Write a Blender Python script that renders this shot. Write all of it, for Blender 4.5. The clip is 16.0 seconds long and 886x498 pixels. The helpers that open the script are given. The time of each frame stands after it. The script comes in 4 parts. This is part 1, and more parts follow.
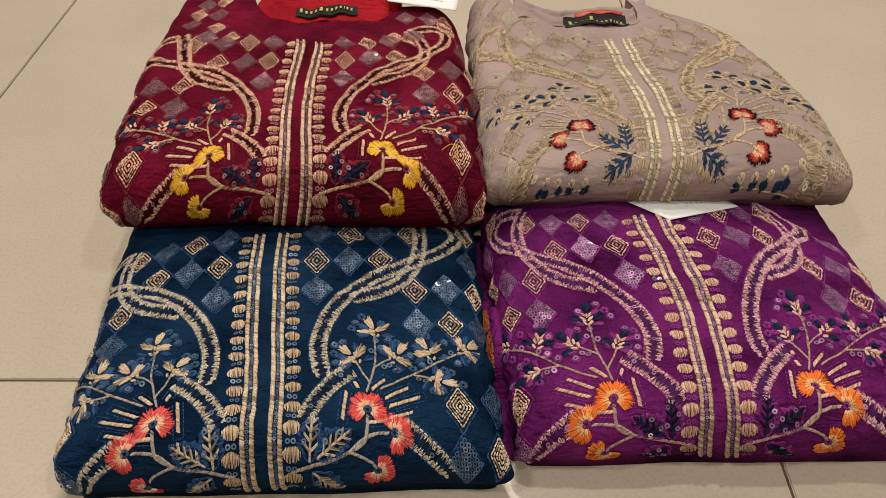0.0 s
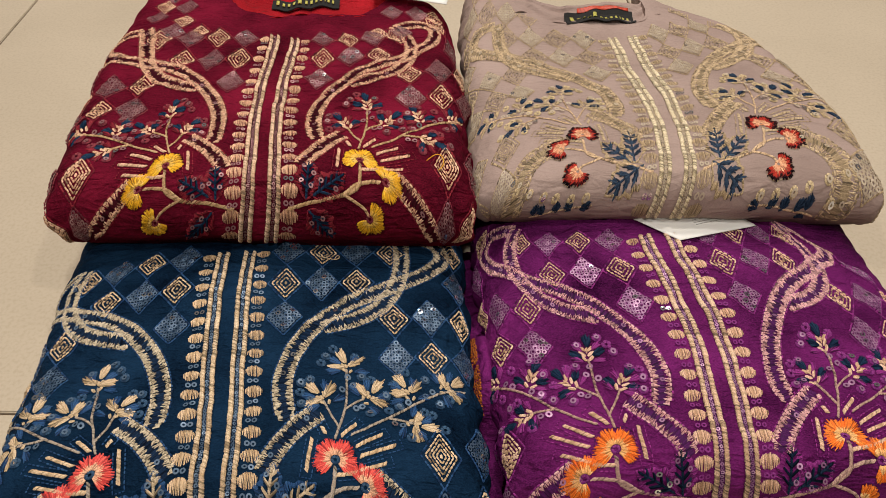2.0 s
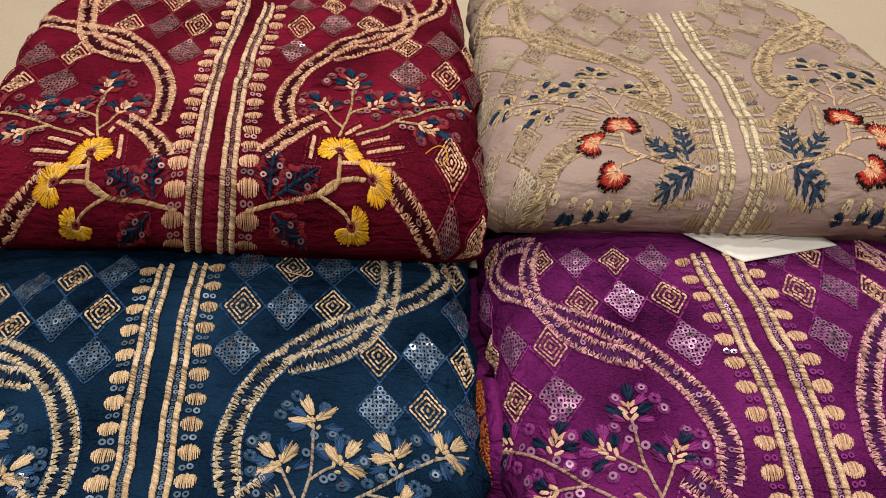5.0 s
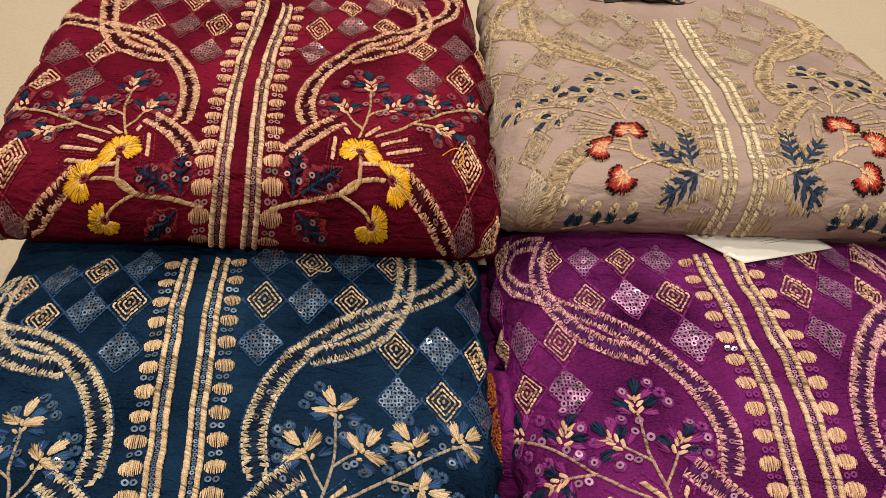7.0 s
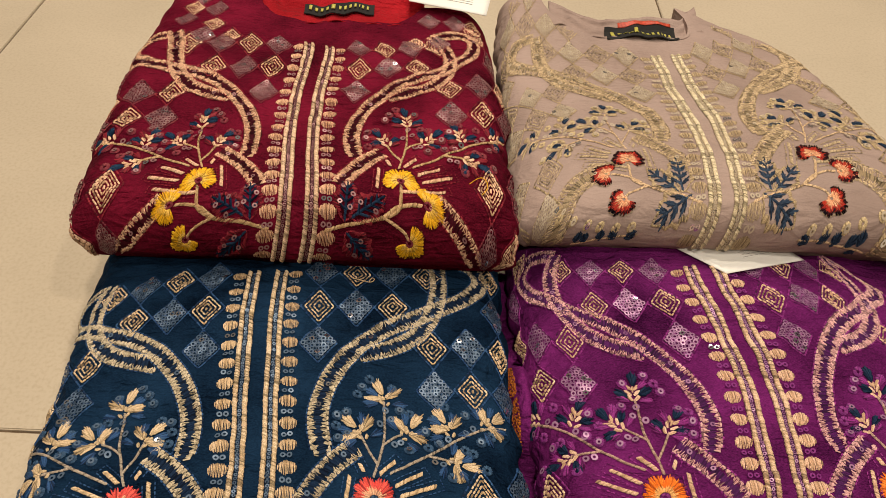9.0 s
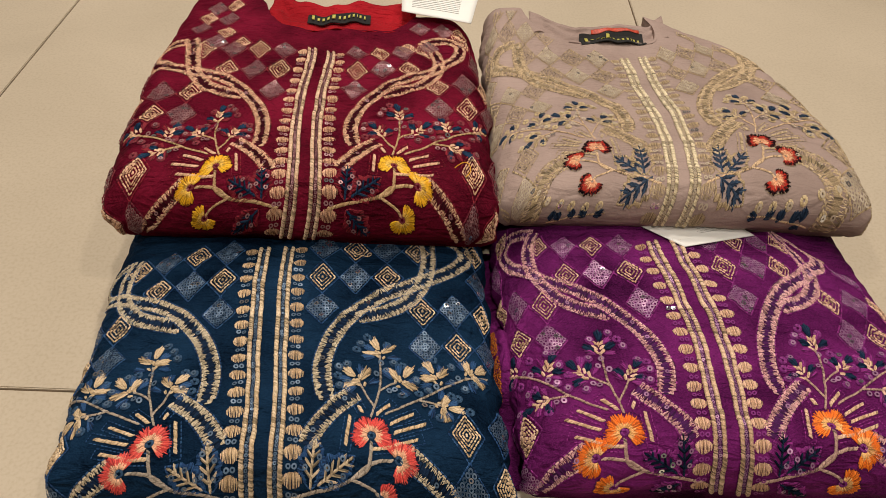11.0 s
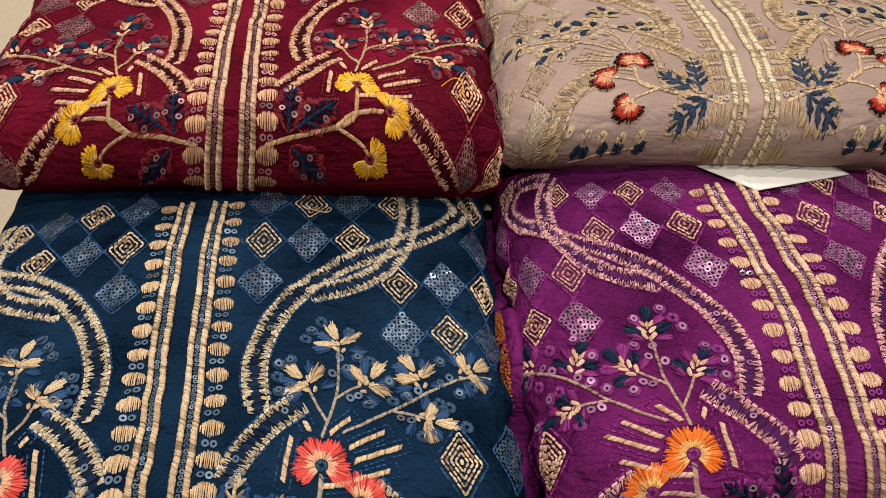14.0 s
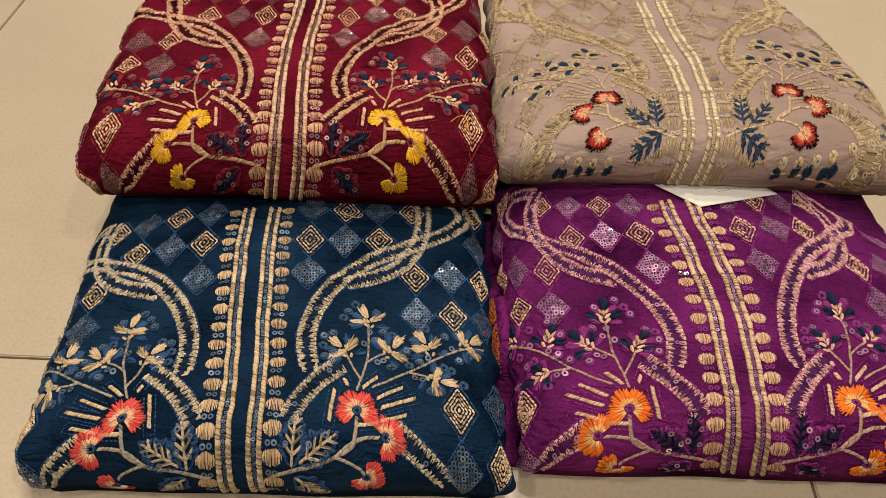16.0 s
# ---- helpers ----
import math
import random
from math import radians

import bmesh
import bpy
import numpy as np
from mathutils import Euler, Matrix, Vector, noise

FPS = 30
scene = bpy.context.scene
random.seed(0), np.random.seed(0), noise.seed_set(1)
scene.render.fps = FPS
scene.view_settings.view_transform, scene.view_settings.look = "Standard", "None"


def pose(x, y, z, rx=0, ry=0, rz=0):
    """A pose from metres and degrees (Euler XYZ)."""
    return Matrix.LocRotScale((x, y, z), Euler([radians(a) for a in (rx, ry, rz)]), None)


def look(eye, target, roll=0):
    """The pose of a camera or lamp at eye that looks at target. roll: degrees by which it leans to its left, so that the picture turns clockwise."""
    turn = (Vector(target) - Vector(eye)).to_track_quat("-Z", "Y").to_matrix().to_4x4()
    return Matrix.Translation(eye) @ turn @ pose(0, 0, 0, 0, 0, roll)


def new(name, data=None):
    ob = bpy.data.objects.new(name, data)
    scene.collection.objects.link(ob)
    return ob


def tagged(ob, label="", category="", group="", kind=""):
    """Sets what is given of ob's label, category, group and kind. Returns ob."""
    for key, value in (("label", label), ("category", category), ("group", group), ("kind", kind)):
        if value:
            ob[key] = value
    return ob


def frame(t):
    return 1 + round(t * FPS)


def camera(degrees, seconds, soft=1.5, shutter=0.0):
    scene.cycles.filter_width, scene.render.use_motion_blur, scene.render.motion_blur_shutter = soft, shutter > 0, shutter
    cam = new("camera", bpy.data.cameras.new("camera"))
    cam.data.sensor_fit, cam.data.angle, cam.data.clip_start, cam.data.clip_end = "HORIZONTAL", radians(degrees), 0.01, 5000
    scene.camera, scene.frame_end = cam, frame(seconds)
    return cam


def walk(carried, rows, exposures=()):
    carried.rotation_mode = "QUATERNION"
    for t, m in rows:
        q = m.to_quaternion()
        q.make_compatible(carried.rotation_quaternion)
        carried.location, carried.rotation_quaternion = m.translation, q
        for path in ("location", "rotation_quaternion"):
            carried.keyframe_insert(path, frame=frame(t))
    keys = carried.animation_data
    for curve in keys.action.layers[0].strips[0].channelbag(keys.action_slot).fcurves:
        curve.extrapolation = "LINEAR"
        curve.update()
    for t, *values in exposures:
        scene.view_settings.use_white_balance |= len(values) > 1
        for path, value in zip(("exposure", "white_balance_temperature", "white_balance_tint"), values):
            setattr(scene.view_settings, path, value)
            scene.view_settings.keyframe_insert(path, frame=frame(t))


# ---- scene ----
cam = camera(62.8, 16.0, soft=0.4)
PATH = [
    (0, (0.0079, -0.0079, 0.4961), (-0.0131, 1.2259, -0.7455), -0.7),
    (0.5, (0.0131, -0.0123, 0.504), (-0.0061, 1.2232, -0.7359), -0.4),
    (1, (0.021, 0.0166, 0.4865), (0.0053, 1.2512, -0.7542), -0.2),
    (1.5, (0.0114, 0.0455, 0.4708), (-0.0044, 1.2705, -0.7796), -0.2),
    (2, (0.0192, 0.0508, 0.4664), (-0.0026, 1.274, -0.784), -0.2),
    (2.5, (0.0131, 0.0192, 0.4874), (-0.0088, 1.246, -0.7604), -0.1),
    (3, (0.0158, 0.0096, 0.4926), (-0.007, 1.2372, -0.7542), -0.2),
    (3.5, (0.0184, 0.0245, 0.4839), (0.0009, 1.2512, -0.7648), 0.1),
    (4, (0.0184, 0.0779, 0.448), (0.0061, 1.3073, -0.798), 0.7),
    (4.5, (0.0227, 0.1356, 0.4042), (0.0044, 1.3633, -0.8417), 1.0),
    (4.7, (0.021, 0.1374, 0.3902), (0.0, 1.3668, -0.8549), 1.0),
    (6.8, (-0.0009, 0.1321, 0.392), (-0.0035, 1.3449, -0.8698), 2.5),
    (7, (0.0026, 0.1278, 0.406), (0.0035, 1.3405, -0.8558), 2.6),
    (7.5, (0.0018, 0.1234, 0.4095), (0.0105, 1.3361, -0.8522), 2.9),
    (8, (0.0, 0.1225, 0.4104), (0.0009, 1.3317, -0.854), 2.6),
    (8.5, (-0.0018, 0.1129, 0.4331), (-0.0105, 1.3134, -0.84), 2.1),
    (9, (-0.014, 0.0823, 0.4708), (-0.0236, 1.2871, -0.798), 2.1),
    (9.5, (-0.007, 0.0201, 0.4935), (-0.0131, 1.2416, -0.7604), 2.1),
    (9.7, (-0.0088, 0.007, 0.504), (-0.0096, 1.2311, -0.7464), 2.3),
    (11.8, (-0.0009, 0.028, 0.4699), (-0.0184, 1.2714, -0.7621), 0.9),
    (12, (-0.0018, 0.0525, 0.4585), (-0.021, 1.2968, -0.7726), 0.7),
    (12.5, (0.0158, 0.084, 0.4244), (-0.0184, 1.33, -0.8041), -0.0),
    (13, (0.0324, 0.1032, 0.3999), (0.0079, 1.3274, -0.8514), -0.0),
    (13.5, (0.0376, 0.1146, 0.3894), (0.0131, 1.3361, -0.8645), -0.2),
    (14, (0.0088, 0.1103, 0.3719), (-0.0184, 1.316, -0.8969), -0.1),
    (14.5, (0.0044, 0.0989, 0.3885), (-0.0271, 1.2836, -0.8986), 0.1),
    (15, (0.0149, 0.0604, 0.4585), (-0.0333, 1.239, -0.8347), -0.5),
    (15.5, (0.0131, 0.049, 0.4699), (-0.0376, 1.2197, -0.8304), -0.4),
    (16, (0.0149, 0.0429, 0.4708), (-0.042, 1.2023, -0.84), -0.1),
]

EXPOSURES = [(0.0, -0.11, 6100, 10), (1.0, -0.15, 6150, 10), (1.5, -0.14, 6150, 10), (2.0, 0.01, 6150, 10), (3.0, 0.0, 6350, 10), (4.0, 0.07, 6250, 10), (4.5, 0.02, 6200, 10),
             (7.0, 0.11, 6700, 10), (8.5, 0.15, 6850, 10), (9.5, -0.06, 7050, 10), (12.0, -0.07, 6100, 10), (13.5, 0.08, 6200, 10), (14.5, 0.19, 6450, 10), (15.5, 0.0, 6850, 10), (16.0, -0.02, 6850, 10)]
# x, y, watts; the last three are added fill that lifts the front folds
LAMPS = [(-0.05, 0.95, 22), (0.25, 1.6, 28), (-0.15, 2.3, 20), (1.3, -0.3, 19), (-1.3, -0.3, 19), (-0.05, -1.4, 34)]
walk(cam, [(t, look(eye, target, roll)) for t, eye, target, roll in PATH], EXPOSURES)

# ---- light: warm ceiling downlights behind the garments, plus added fill lamps in front ----
world = bpy.data.worlds.new("room_glow")
scene.world = world
world.use_nodes = True
world.node_tree.nodes["Background"].inputs[0].default_value = (1.0, 0.86, 0.68, 1)
world.node_tree.nodes["Background"].inputs[1].default_value = 0.15


def overhead_disk(x, y, z, size, watts, colour):
    data = bpy.data.lights.new("downlight_or_fill", "AREA")
    data.shape, data.size, data.energy, data.color = "DISK", size, watts, colour
    ob = new("downlight_or_fill", data)
    ob.matrix_world = look((x, y, z), (x, y - 0.001, 0))
    return ob


WARM = (1.0, 0.905, 0.80)
for lx, ly, watts in LAMPS:
    overhead_disk(lx, ly, 2.68, 0.12, watts * 1.06, WARM)
# ---- the shape of a folded garment ----
class Fold:
    """A folded garment as a rolled slab of cloth. p, q: metres along the cloth, across from its middle and back from its front fold."""

    def __init__(self, mid, half, front, depth, bottom, thick, crown=0.0, rise=0.0, seed=0.0, slope=0.0, rough=1.0, wrap=2.6):
        self.mid, self.half, self.front, self.depth = mid, half, front, depth
        self.bottom, self.thick, self.crown, self.rise, self.seed, self.slope, self.rough = bottom, thick, crown, rise, seed, slope, rough
        self.r = thick / 2
        self.w0 = half[0]
        self.wrap = wrap

    @staticmethod
    def curve(c, y):
        return c[0] + c[1] * y + (c[2] * y * y if len(c) > 2 else 0.0)

    def plan(self, p, q):
        r, flat = self.r, self.w0 - self.r
        a, sg = abs(p), (1 if p > 0 else -1)
        if a <= flat:
            px, dx = a, 0.0
        else:
            th = min((a - flat) / r, self.wrap)
            px, dx = flat + r * math.sin(th), r * (1 - math.cos(th))
        if q >= r:
            y, dy = q, 0.0
        else:
            th = min((r - q) / r, self.wrap)
            y, dy = r - r * math.sin(th), r * (1 - math.cos(th))
        if a > flat and q < r:
            ta, tq = (a - flat) / r, (r - q) / r
            both = (ta ** 8 + tq ** 8) ** 0.125
            th = min(both, self.wrap)
            px, y = flat + r * math.sin(th) * ta / both, r - r * math.sin(th) * tq / both
            dx, dy = (r * (1 - math.cos(th)) * k / both for k in (ta, tq))
        x = self.curve(self.mid, y) + sg * px * self.curve(self.half, y) / self.w0
        return x, self.front + self.slope * sg * px + y, dx, dy

    def at(self, p, q, lift=0.0):
        x, y, dx, dy = self.plan(p, q)
        n = min(1.0, abs(p) / self.w0)
        drop = (dx ** 4 + dy ** 4) ** 0.25
        top = self.bottom + self.thick + self.crown * (1 - n * n) + self.rise * max(0.0, q)
        z = top - drop * (1 + (self.crown * (1 - n * n) + self.rise * max(0.0, q)) / self.thick)
        s = self.seed
        k = self.rough * min(1.0, 0.3 + drop / self.r) * max(0.0, min(1.0, 2.2 - drop / self.r))
        wave = noise.noise((x * 16 + 3 * s, y * 88 + 6 * noise.noise((x * 14, y * 9, s)), s))
        z += self.rough * (0.0040 * noise.noise((x * 9 + s, y * 9, s)) + 0.0030 * noise.noise((x * 30, y * 44 + s, s)) + 0.0014 * noise.noise((x * 60, y * 110, s)) + 0.0011 * (0.35 - abs(wave)))
        x += k * 0.0035 * noise.noise((p * 6, q * 17 + s, 3.1 + s)) + min(1.0, dx / self.r) * (0.004 * noise.noise((q * 24, s, 8.8)) + 0.0048 * noise.noise((q * 75, s, 1.8)))
        y += k * 0.003 * noise.noise((p * 14, q * 6 + s, 5.7 + s))
        return Vector((x, y, max(z, self.bottom + 0.001)))

    def normal(self, p, q):
        e = 0.003
        a = self.at(p + e, q) - self.at(p - e, q)
        b = self.at(p, q + e) - self.at(p, q - e)
        n = a.cross(b)
        return n.normalized() if n.length > 1e-12 else Vector((0, 0, 1))


BLUE = Fold((-0.1094, -0.0875), (0.1575, -0.0125), 0.2293, 0.4375, 0.0, 0.056, 0.0105, 0.012, 1.3, slope=0.03, wrap=2.25)
PURPLE = Fold((0.2118, -0.0835), (0.1574, -0.0055), 0.2548, 0.4113, 0.0, 0.0578, 0.014, 0.0, 4.1, slope=0.02, wrap=2.25)
RED = Fold((-0.1204, -0.1009, 0.1115), (0.158, 0.0759, -0.3401), 0.4305, 0.3062, 0.0683, 0.0578, 0.0088, 0.03, 7.9, slope=0.0)
BEIGE = Fold((0.1930, 0.05, -0.6857), (0.1565, 0.13, -0.85), 0.4637, 0.2975, 0.0665, 0.0438, 0.007, 0.0, 2.2, slope=0.0, rough=0.8)
# ---- materials ----
def nodes_of(name):
    m = bpy.data.materials.new(name)
    m.use_nodes = True
    nt = m.node_tree
    return m, nt, nt.nodes["Principled BSDF"]


def add(nt, kind, **values):
    n = nt.nodes.new(kind)
    for key, value in values.items():
        if key in n.inputs:
            n.inputs[key].default_value = value
    return n


def ramp(nt, source, lo, hi, a, b):
    r = nt.nodes.new("ShaderNodeValToRGB")
    r.color_ramp.elements[0].position, r.color_ramp.elements[1].position = lo, hi
    r.color_ramp.elements[0].color, r.color_ramp.elements[1].color = (*a, 1), (*b, 1)
    nt.links.new(source, r.inputs[0])
    return r.outputs[0]


def cloth(name, a, b, rough=0.85, sheen=0.0, bump=0.95, gloss=0.02, creases=0.5):
    """Thin crepe cloth: a fine slub weave, soft puckers, a slow drift of colour."""
    m, nt, bsdf = nodes_of(name)
    co = nt.nodes.new("ShaderNodeTexCoord").outputs["Object"]
    slow = add(nt, "ShaderNodeTexNoise", Scale=14.0, Detail=4.0)
    nt.links.new(co, slow.inputs["Vector"])
    mp = nt.nodes.new("ShaderNodeMapping")
    mp.inputs["Scale"].default_value = (800, 2000, 1400)
    nt.links.new(co, mp.inputs["Vector"])
    weave = add(nt, "ShaderNodeTexNoise", Scale=1.0, Detail=2.0)
    nt.links.new(mp.outputs[0], weave.inputs["Vector"])
    mix = nt.nodes.new("ShaderNodeMath")
    mix.operation = "MULTIPLY_ADD"
    nt.links.new(weave.outputs["Fac"], mix.inputs[0])
    mix.inputs[1].default_value = 0.6
    nt.links.new(slow.outputs["Fac"], mix.inputs[2])
    nt.links.new(ramp(nt, mix.outputs[0], 0.55, 1.05, a, b), bsdf.inputs["Base Color"])
    mq = nt.nodes.new("ShaderNodeMapping")
    mq.inputs["Scale"].default_value = (46, 80, 60)
    nt.links.new(co, mq.inputs["Vector"])
    pucker = add(nt, "ShaderNodeTexNoise", Scale=1.0, Detail=3.0, Roughness=0.5, Distortion=0.8)
    nt.links.new(mq.outputs[0], pucker.inputs["Vector"])
    b0 = add(nt, "ShaderNodeBump", Strength=bump, Distance=0.007)
    nt.links.new(pucker.outputs["Fac"], b0.inputs["Height"])
    mc = nt.nodes.new("ShaderNodeMapping")
    mc.inputs["Scale"].default_value = (24, 80, 75)
    mc.inputs["Rotation"].default_value = (0, 0, 0.12)
    nt.links.new(co, mc.inputs["Vector"])
    crease = add(nt, "ShaderNodeTexNoise", Scale=1.0, Detail=1.5, Roughness=0.5, Distortion=1.6)
    nt.links.new(mc.outputs[0], crease.inputs["Vector"])
    sharp = nt.nodes.new("ShaderNodeMath")
    sharp.operation = "PINGPONG"
    sharp.inputs[1].default_value = 0.5
    nt.links.new(crease.outputs["Fac"], sharp.inputs[0])
    b1 = add(nt, "ShaderNodeBump", Strength=creases, Distance=0.008)
    nt.links.new(sharp.outputs[0], b1.inputs["Height"])
    nt.links.new(b0.outputs[0], b1.inputs["Normal"])
    b2 = add(nt, "ShaderNodeBump", Strength=0.3, Distance=0.0003)
    nt.links.new(weave.outputs["Fac"], b2.inputs["Height"])
    nt.links.new(b1.outputs[0], b2.inputs["Normal"])
    nt.links.new(b2.outputs[0], bsdf.inputs["Normal"])
    bsdf.inputs["Roughness"].default_value = rough
    bsdf.inputs["Sheen Weight"].default_value = sheen
    bsdf.inputs["Specular IOR Level"].default_value = gloss
    return m


def thread(name, a, b, rough=0.58):
    """Silky embroidery floss: each strand lighter or darker than the next, with the twist as fine bumps."""
    m, nt, bsdf = nodes_of(name)
    geo = nt.nodes.new("ShaderNodeNewGeometry")
    low = tuple(c * 0.32 for c in a)
    r = nt.nodes.new("ShaderNodeValToRGB")
    e = r.color_ramp.elements
    e[0].position, e[0].color, e[1].position, e[1].color = 0.0, (*low, 1), 1.0, (*b, 1)
    mid = e.new(0.35)
    mid.color = (*a, 1)
    nt.links.new(geo.outputs["Random Per Island"], r.inputs[0])
    co = nt.nodes.new("ShaderNodeTexCoord").outputs["Object"]
    n = add(nt, "ShaderNodeTexNoise", Scale=1900.0, Detail=2.0)
    nt.links.new(co, n.inputs["Vector"])
    fibre = nt.nodes.new("ShaderNodeMix")
    fibre.data_type, fibre.blend_type = "RGBA", "MULTIPLY"
    fibre.inputs[0].default_value = 1.0
    nt.links.new(r.outputs[0], fibre.inputs[6])
    nt.links.new(ramp(nt, n.outputs["Fac"], 0.36, 0.60, (0.66, 0.63, 0.60), (1.22, 1.22, 1.22)), fibre.inputs[7])
    nt.links.new(fibre.outputs[2], bsdf.inputs["Base Color"])
    bump = add(nt, "ShaderNodeBump", Strength=0.7, Distance=0.0004)
    nt.links.new(n.outputs["Fac"], bump.inputs["Height"])
    nt.links.new(bump.outputs[0], bsdf.inputs["Normal"])
    bsdf.inputs["Roughness"].default_value = rough
    bsdf.inputs["Specular IOR Level"].default_value = 0.04 if sum(b) < 0.2 else (0.15 if sum(b) < 0.7 else 0.22)
    return m


def sequin(name, a, b, metal=0.25, rough=0.38):
    m, nt, bsdf = nodes_of(name)
    geo = nt.nodes.new("ShaderNodeNewGeometry")
    nt.links.new(ramp(nt, geo.outputs["Random Per Island"], 0.0, 1.0, a, b), bsdf.inputs["Base Color"])
    bsdf.inputs["Metallic"].default_value = metal
    bsdf.inputs["Roughness"].default_value = rough
    bsdf.inputs["Specular IOR Level"].default_value = 0.3
    return m


def tile_material():
    m, nt, bsdf = nodes_of("cream_vitrified_tile")
    co = nt.nodes.new("ShaderNodeTexCoord").outputs["Object"]
    slow = add(nt, "ShaderNodeTexNoise", Scale=3.2, Detail=6.0, Roughness=0.62, Distortion=0.6)
    nt.links.new(co, slow.inputs["Vector"])
    fine = add(nt, "ShaderNodeTexNoise", Scale=320.0, Detail=3.0)
    nt.links.new(co, fine.inputs["Vector"])
    base = ramp(nt, slow.outputs["Fac"], 0.3, 0.72, (0.455, 0.383, 0.283), (0.535, 0.453, 0.340))
    speck = ramp(nt, fine.outputs["Fac"], 0.30, 0.55, (0.90, 0.88, 0.86), (1, 1, 1))
    mix = nt.nodes.new("ShaderNodeMix")
    mix.data_type, mix.blend_type = "RGBA", "MULTIPLY"
    mix.inputs[0].default_value = 1.0
    nt.links.new(base, mix.inputs[6])
    nt.links.new(speck, mix.inputs[7])
    nt.links.new(mix.outputs[2], bsdf.inputs["Base Color"])
    bsdf.inputs["Roughness"].default_value = 0.33
    bsdf.inputs["Specular IOR Level"].default_value = 0.4
    bump = add(nt, "ShaderNodeBump", Strength=0.08, Distance=0.001)
    nt.links.new(slow.outputs["Fac"], bump.inputs["Height"])
    nt.links.new(bump.outputs[0], bsdf.inputs["Normal"])
    return m


def plain(name, colour, rough=0.6, grain=0.12, scale=40.0):
    m, nt, bsdf = nodes_of(name)
    co = nt.nodes.new("ShaderNodeTexCoord").outputs["Object"]
    n = add(nt, "ShaderNodeTexNoise", Scale=scale, Detail=5.0)
    nt.links.new(co, n.inputs["Vector"])
    lo = tuple(c * (1 - grain) for c in colour)
    nt.links.new(ramp(nt, n.outputs["Fac"], 0.35, 0.65, lo, colour), bsdf.inputs["Base Color"])
    bsdf.inputs["Roughness"].default_value = rough
    return m


TILE = tile_material()
GROUT = plain("brown_grout", (0.14, 0.09, 0.05), 0.85, 0.4, 60)
# For unseen walls and ceiling: kept dark so little light bounces back
PAINT = plain("low_bounce_taupe", (0.15, 0.135, 0.115), 0.8, 0.06, 3)
PAPER = plain("white_card", (0.80, 0.79, 0.74), 0.55, 0.05, 25)
INK = plain("grey_print", (0.38, 0.36, 0.33), 0.7, 0.2, 300)
LABEL_BLACK = plain("black_woven_label", (0.012, 0.011, 0.010), 0.9, 0.3, 900)
LABEL_GOLD = plain("yellow_label_weave", (0.55, 0.50, 0.10), 0.5, 0.25, 900)
LABEL_RED = plain("red_orange_label_weave", (0.62, 0.07, 0.03), 0.55, 0.5, 350)
LINING = cloth("bright_red_lining", (0.20, 0.006, 0.010), (0.42, 0.014, 0.022), 0.6, 0.02, 0.8)
# Dark ends of blue, violet and maroon are deepened for shade between stitches
CLOTH = {
    "blue": cloth("navy_teal_crepe", (0.0006, 0.0028, 0.0088), (0.0088, 0.0300, 0.068), 0.8),
    "purple": cloth("violet_crepe", (0.014, 0.0011, 0.0128), (0.174, 0.0175, 0.134), 0.8),
    "red": cloth("maroon_crepe", (0.021, 0.0010, 0.0035), (0.180, 0.0082, 0.0275), 0.8),
    "beige": cloth("dusty_mauve_beige_crepe", (0.265, 0.193, 0.165), (0.38, 0.284, 0.246), bump=0.4, creases=0.3),
}
# ---- helpers for things and parts ----
def part(name, bm, material, parent=None, label="", smooth=True):
    me = bpy.data.meshes.new(name)
    bm.to_mesh(me)
    bm.free()
    me.materials.append(material)
    if smooth:
        me.shade_smooth()
    ob = new(name, me)
    ob.parent = parent
    if label:
        tagged(ob, label)
    return ob


def box(bm, x0, y0, z0, x1, y1, z1, bevel=0.0):
    made = bmesh.ops.create_cube(bm, size=1.0)["verts"]
    for v in made:
        v.co = Vector(((x0 + x1) / 2 + v.co.x * (x1 - x0), (y0 + y1) / 2 + v.co.y * (y1 - y0), (z0 + z1) / 2 + v.co.z * (z1 - z0)))
    if bevel:
        edges = list({e for v in made for e in v.link_edges})
        bmesh.ops.bevel(bm, geom=edges, offset=bevel, segments=2, affect="EDGES")


# ---- the room: tiled floor; added dark walls and ceiling, out of view, limit bounced light ----
ROOM = (-2.6, -2.2, 2.9, 3.4)
bm = bmesh.new()
box(bm, ROOM[0], ROOM[1], -0.06, ROOM[2], ROOM[3], -0.0025)
floor = tagged(part("floor", bm, GROUT, smooth=False), "brown grout bed under large cream floor tiles", "floor", kind="structure")
JX, JY, TILE_SIZE = 0.2530, 0.3335, 0.80
for i in range(-4, 4):
    for j in range(-4, 5):
        x0, y0 = JX + i * TILE_SIZE, JY + (j - 1) * TILE_SIZE
        x0, y0, x1, y1 = max(x0, ROOM[0]), max(y0, ROOM[1]), min(x0 + TILE_SIZE, ROOM[2]), min(y0 + TILE_SIZE, ROOM[3])
        if x1 - x0 < 0.05 or y1 - y0 < 0.05:
            continue
        bm = bmesh.new()
        g = 0.0011
        box(bm, x0 + g, y0 + g, -0.02, x1 - g, y1 - g, 0.0, 0.0009)
        part("tile", bm, TILE, floor, smooth=False)
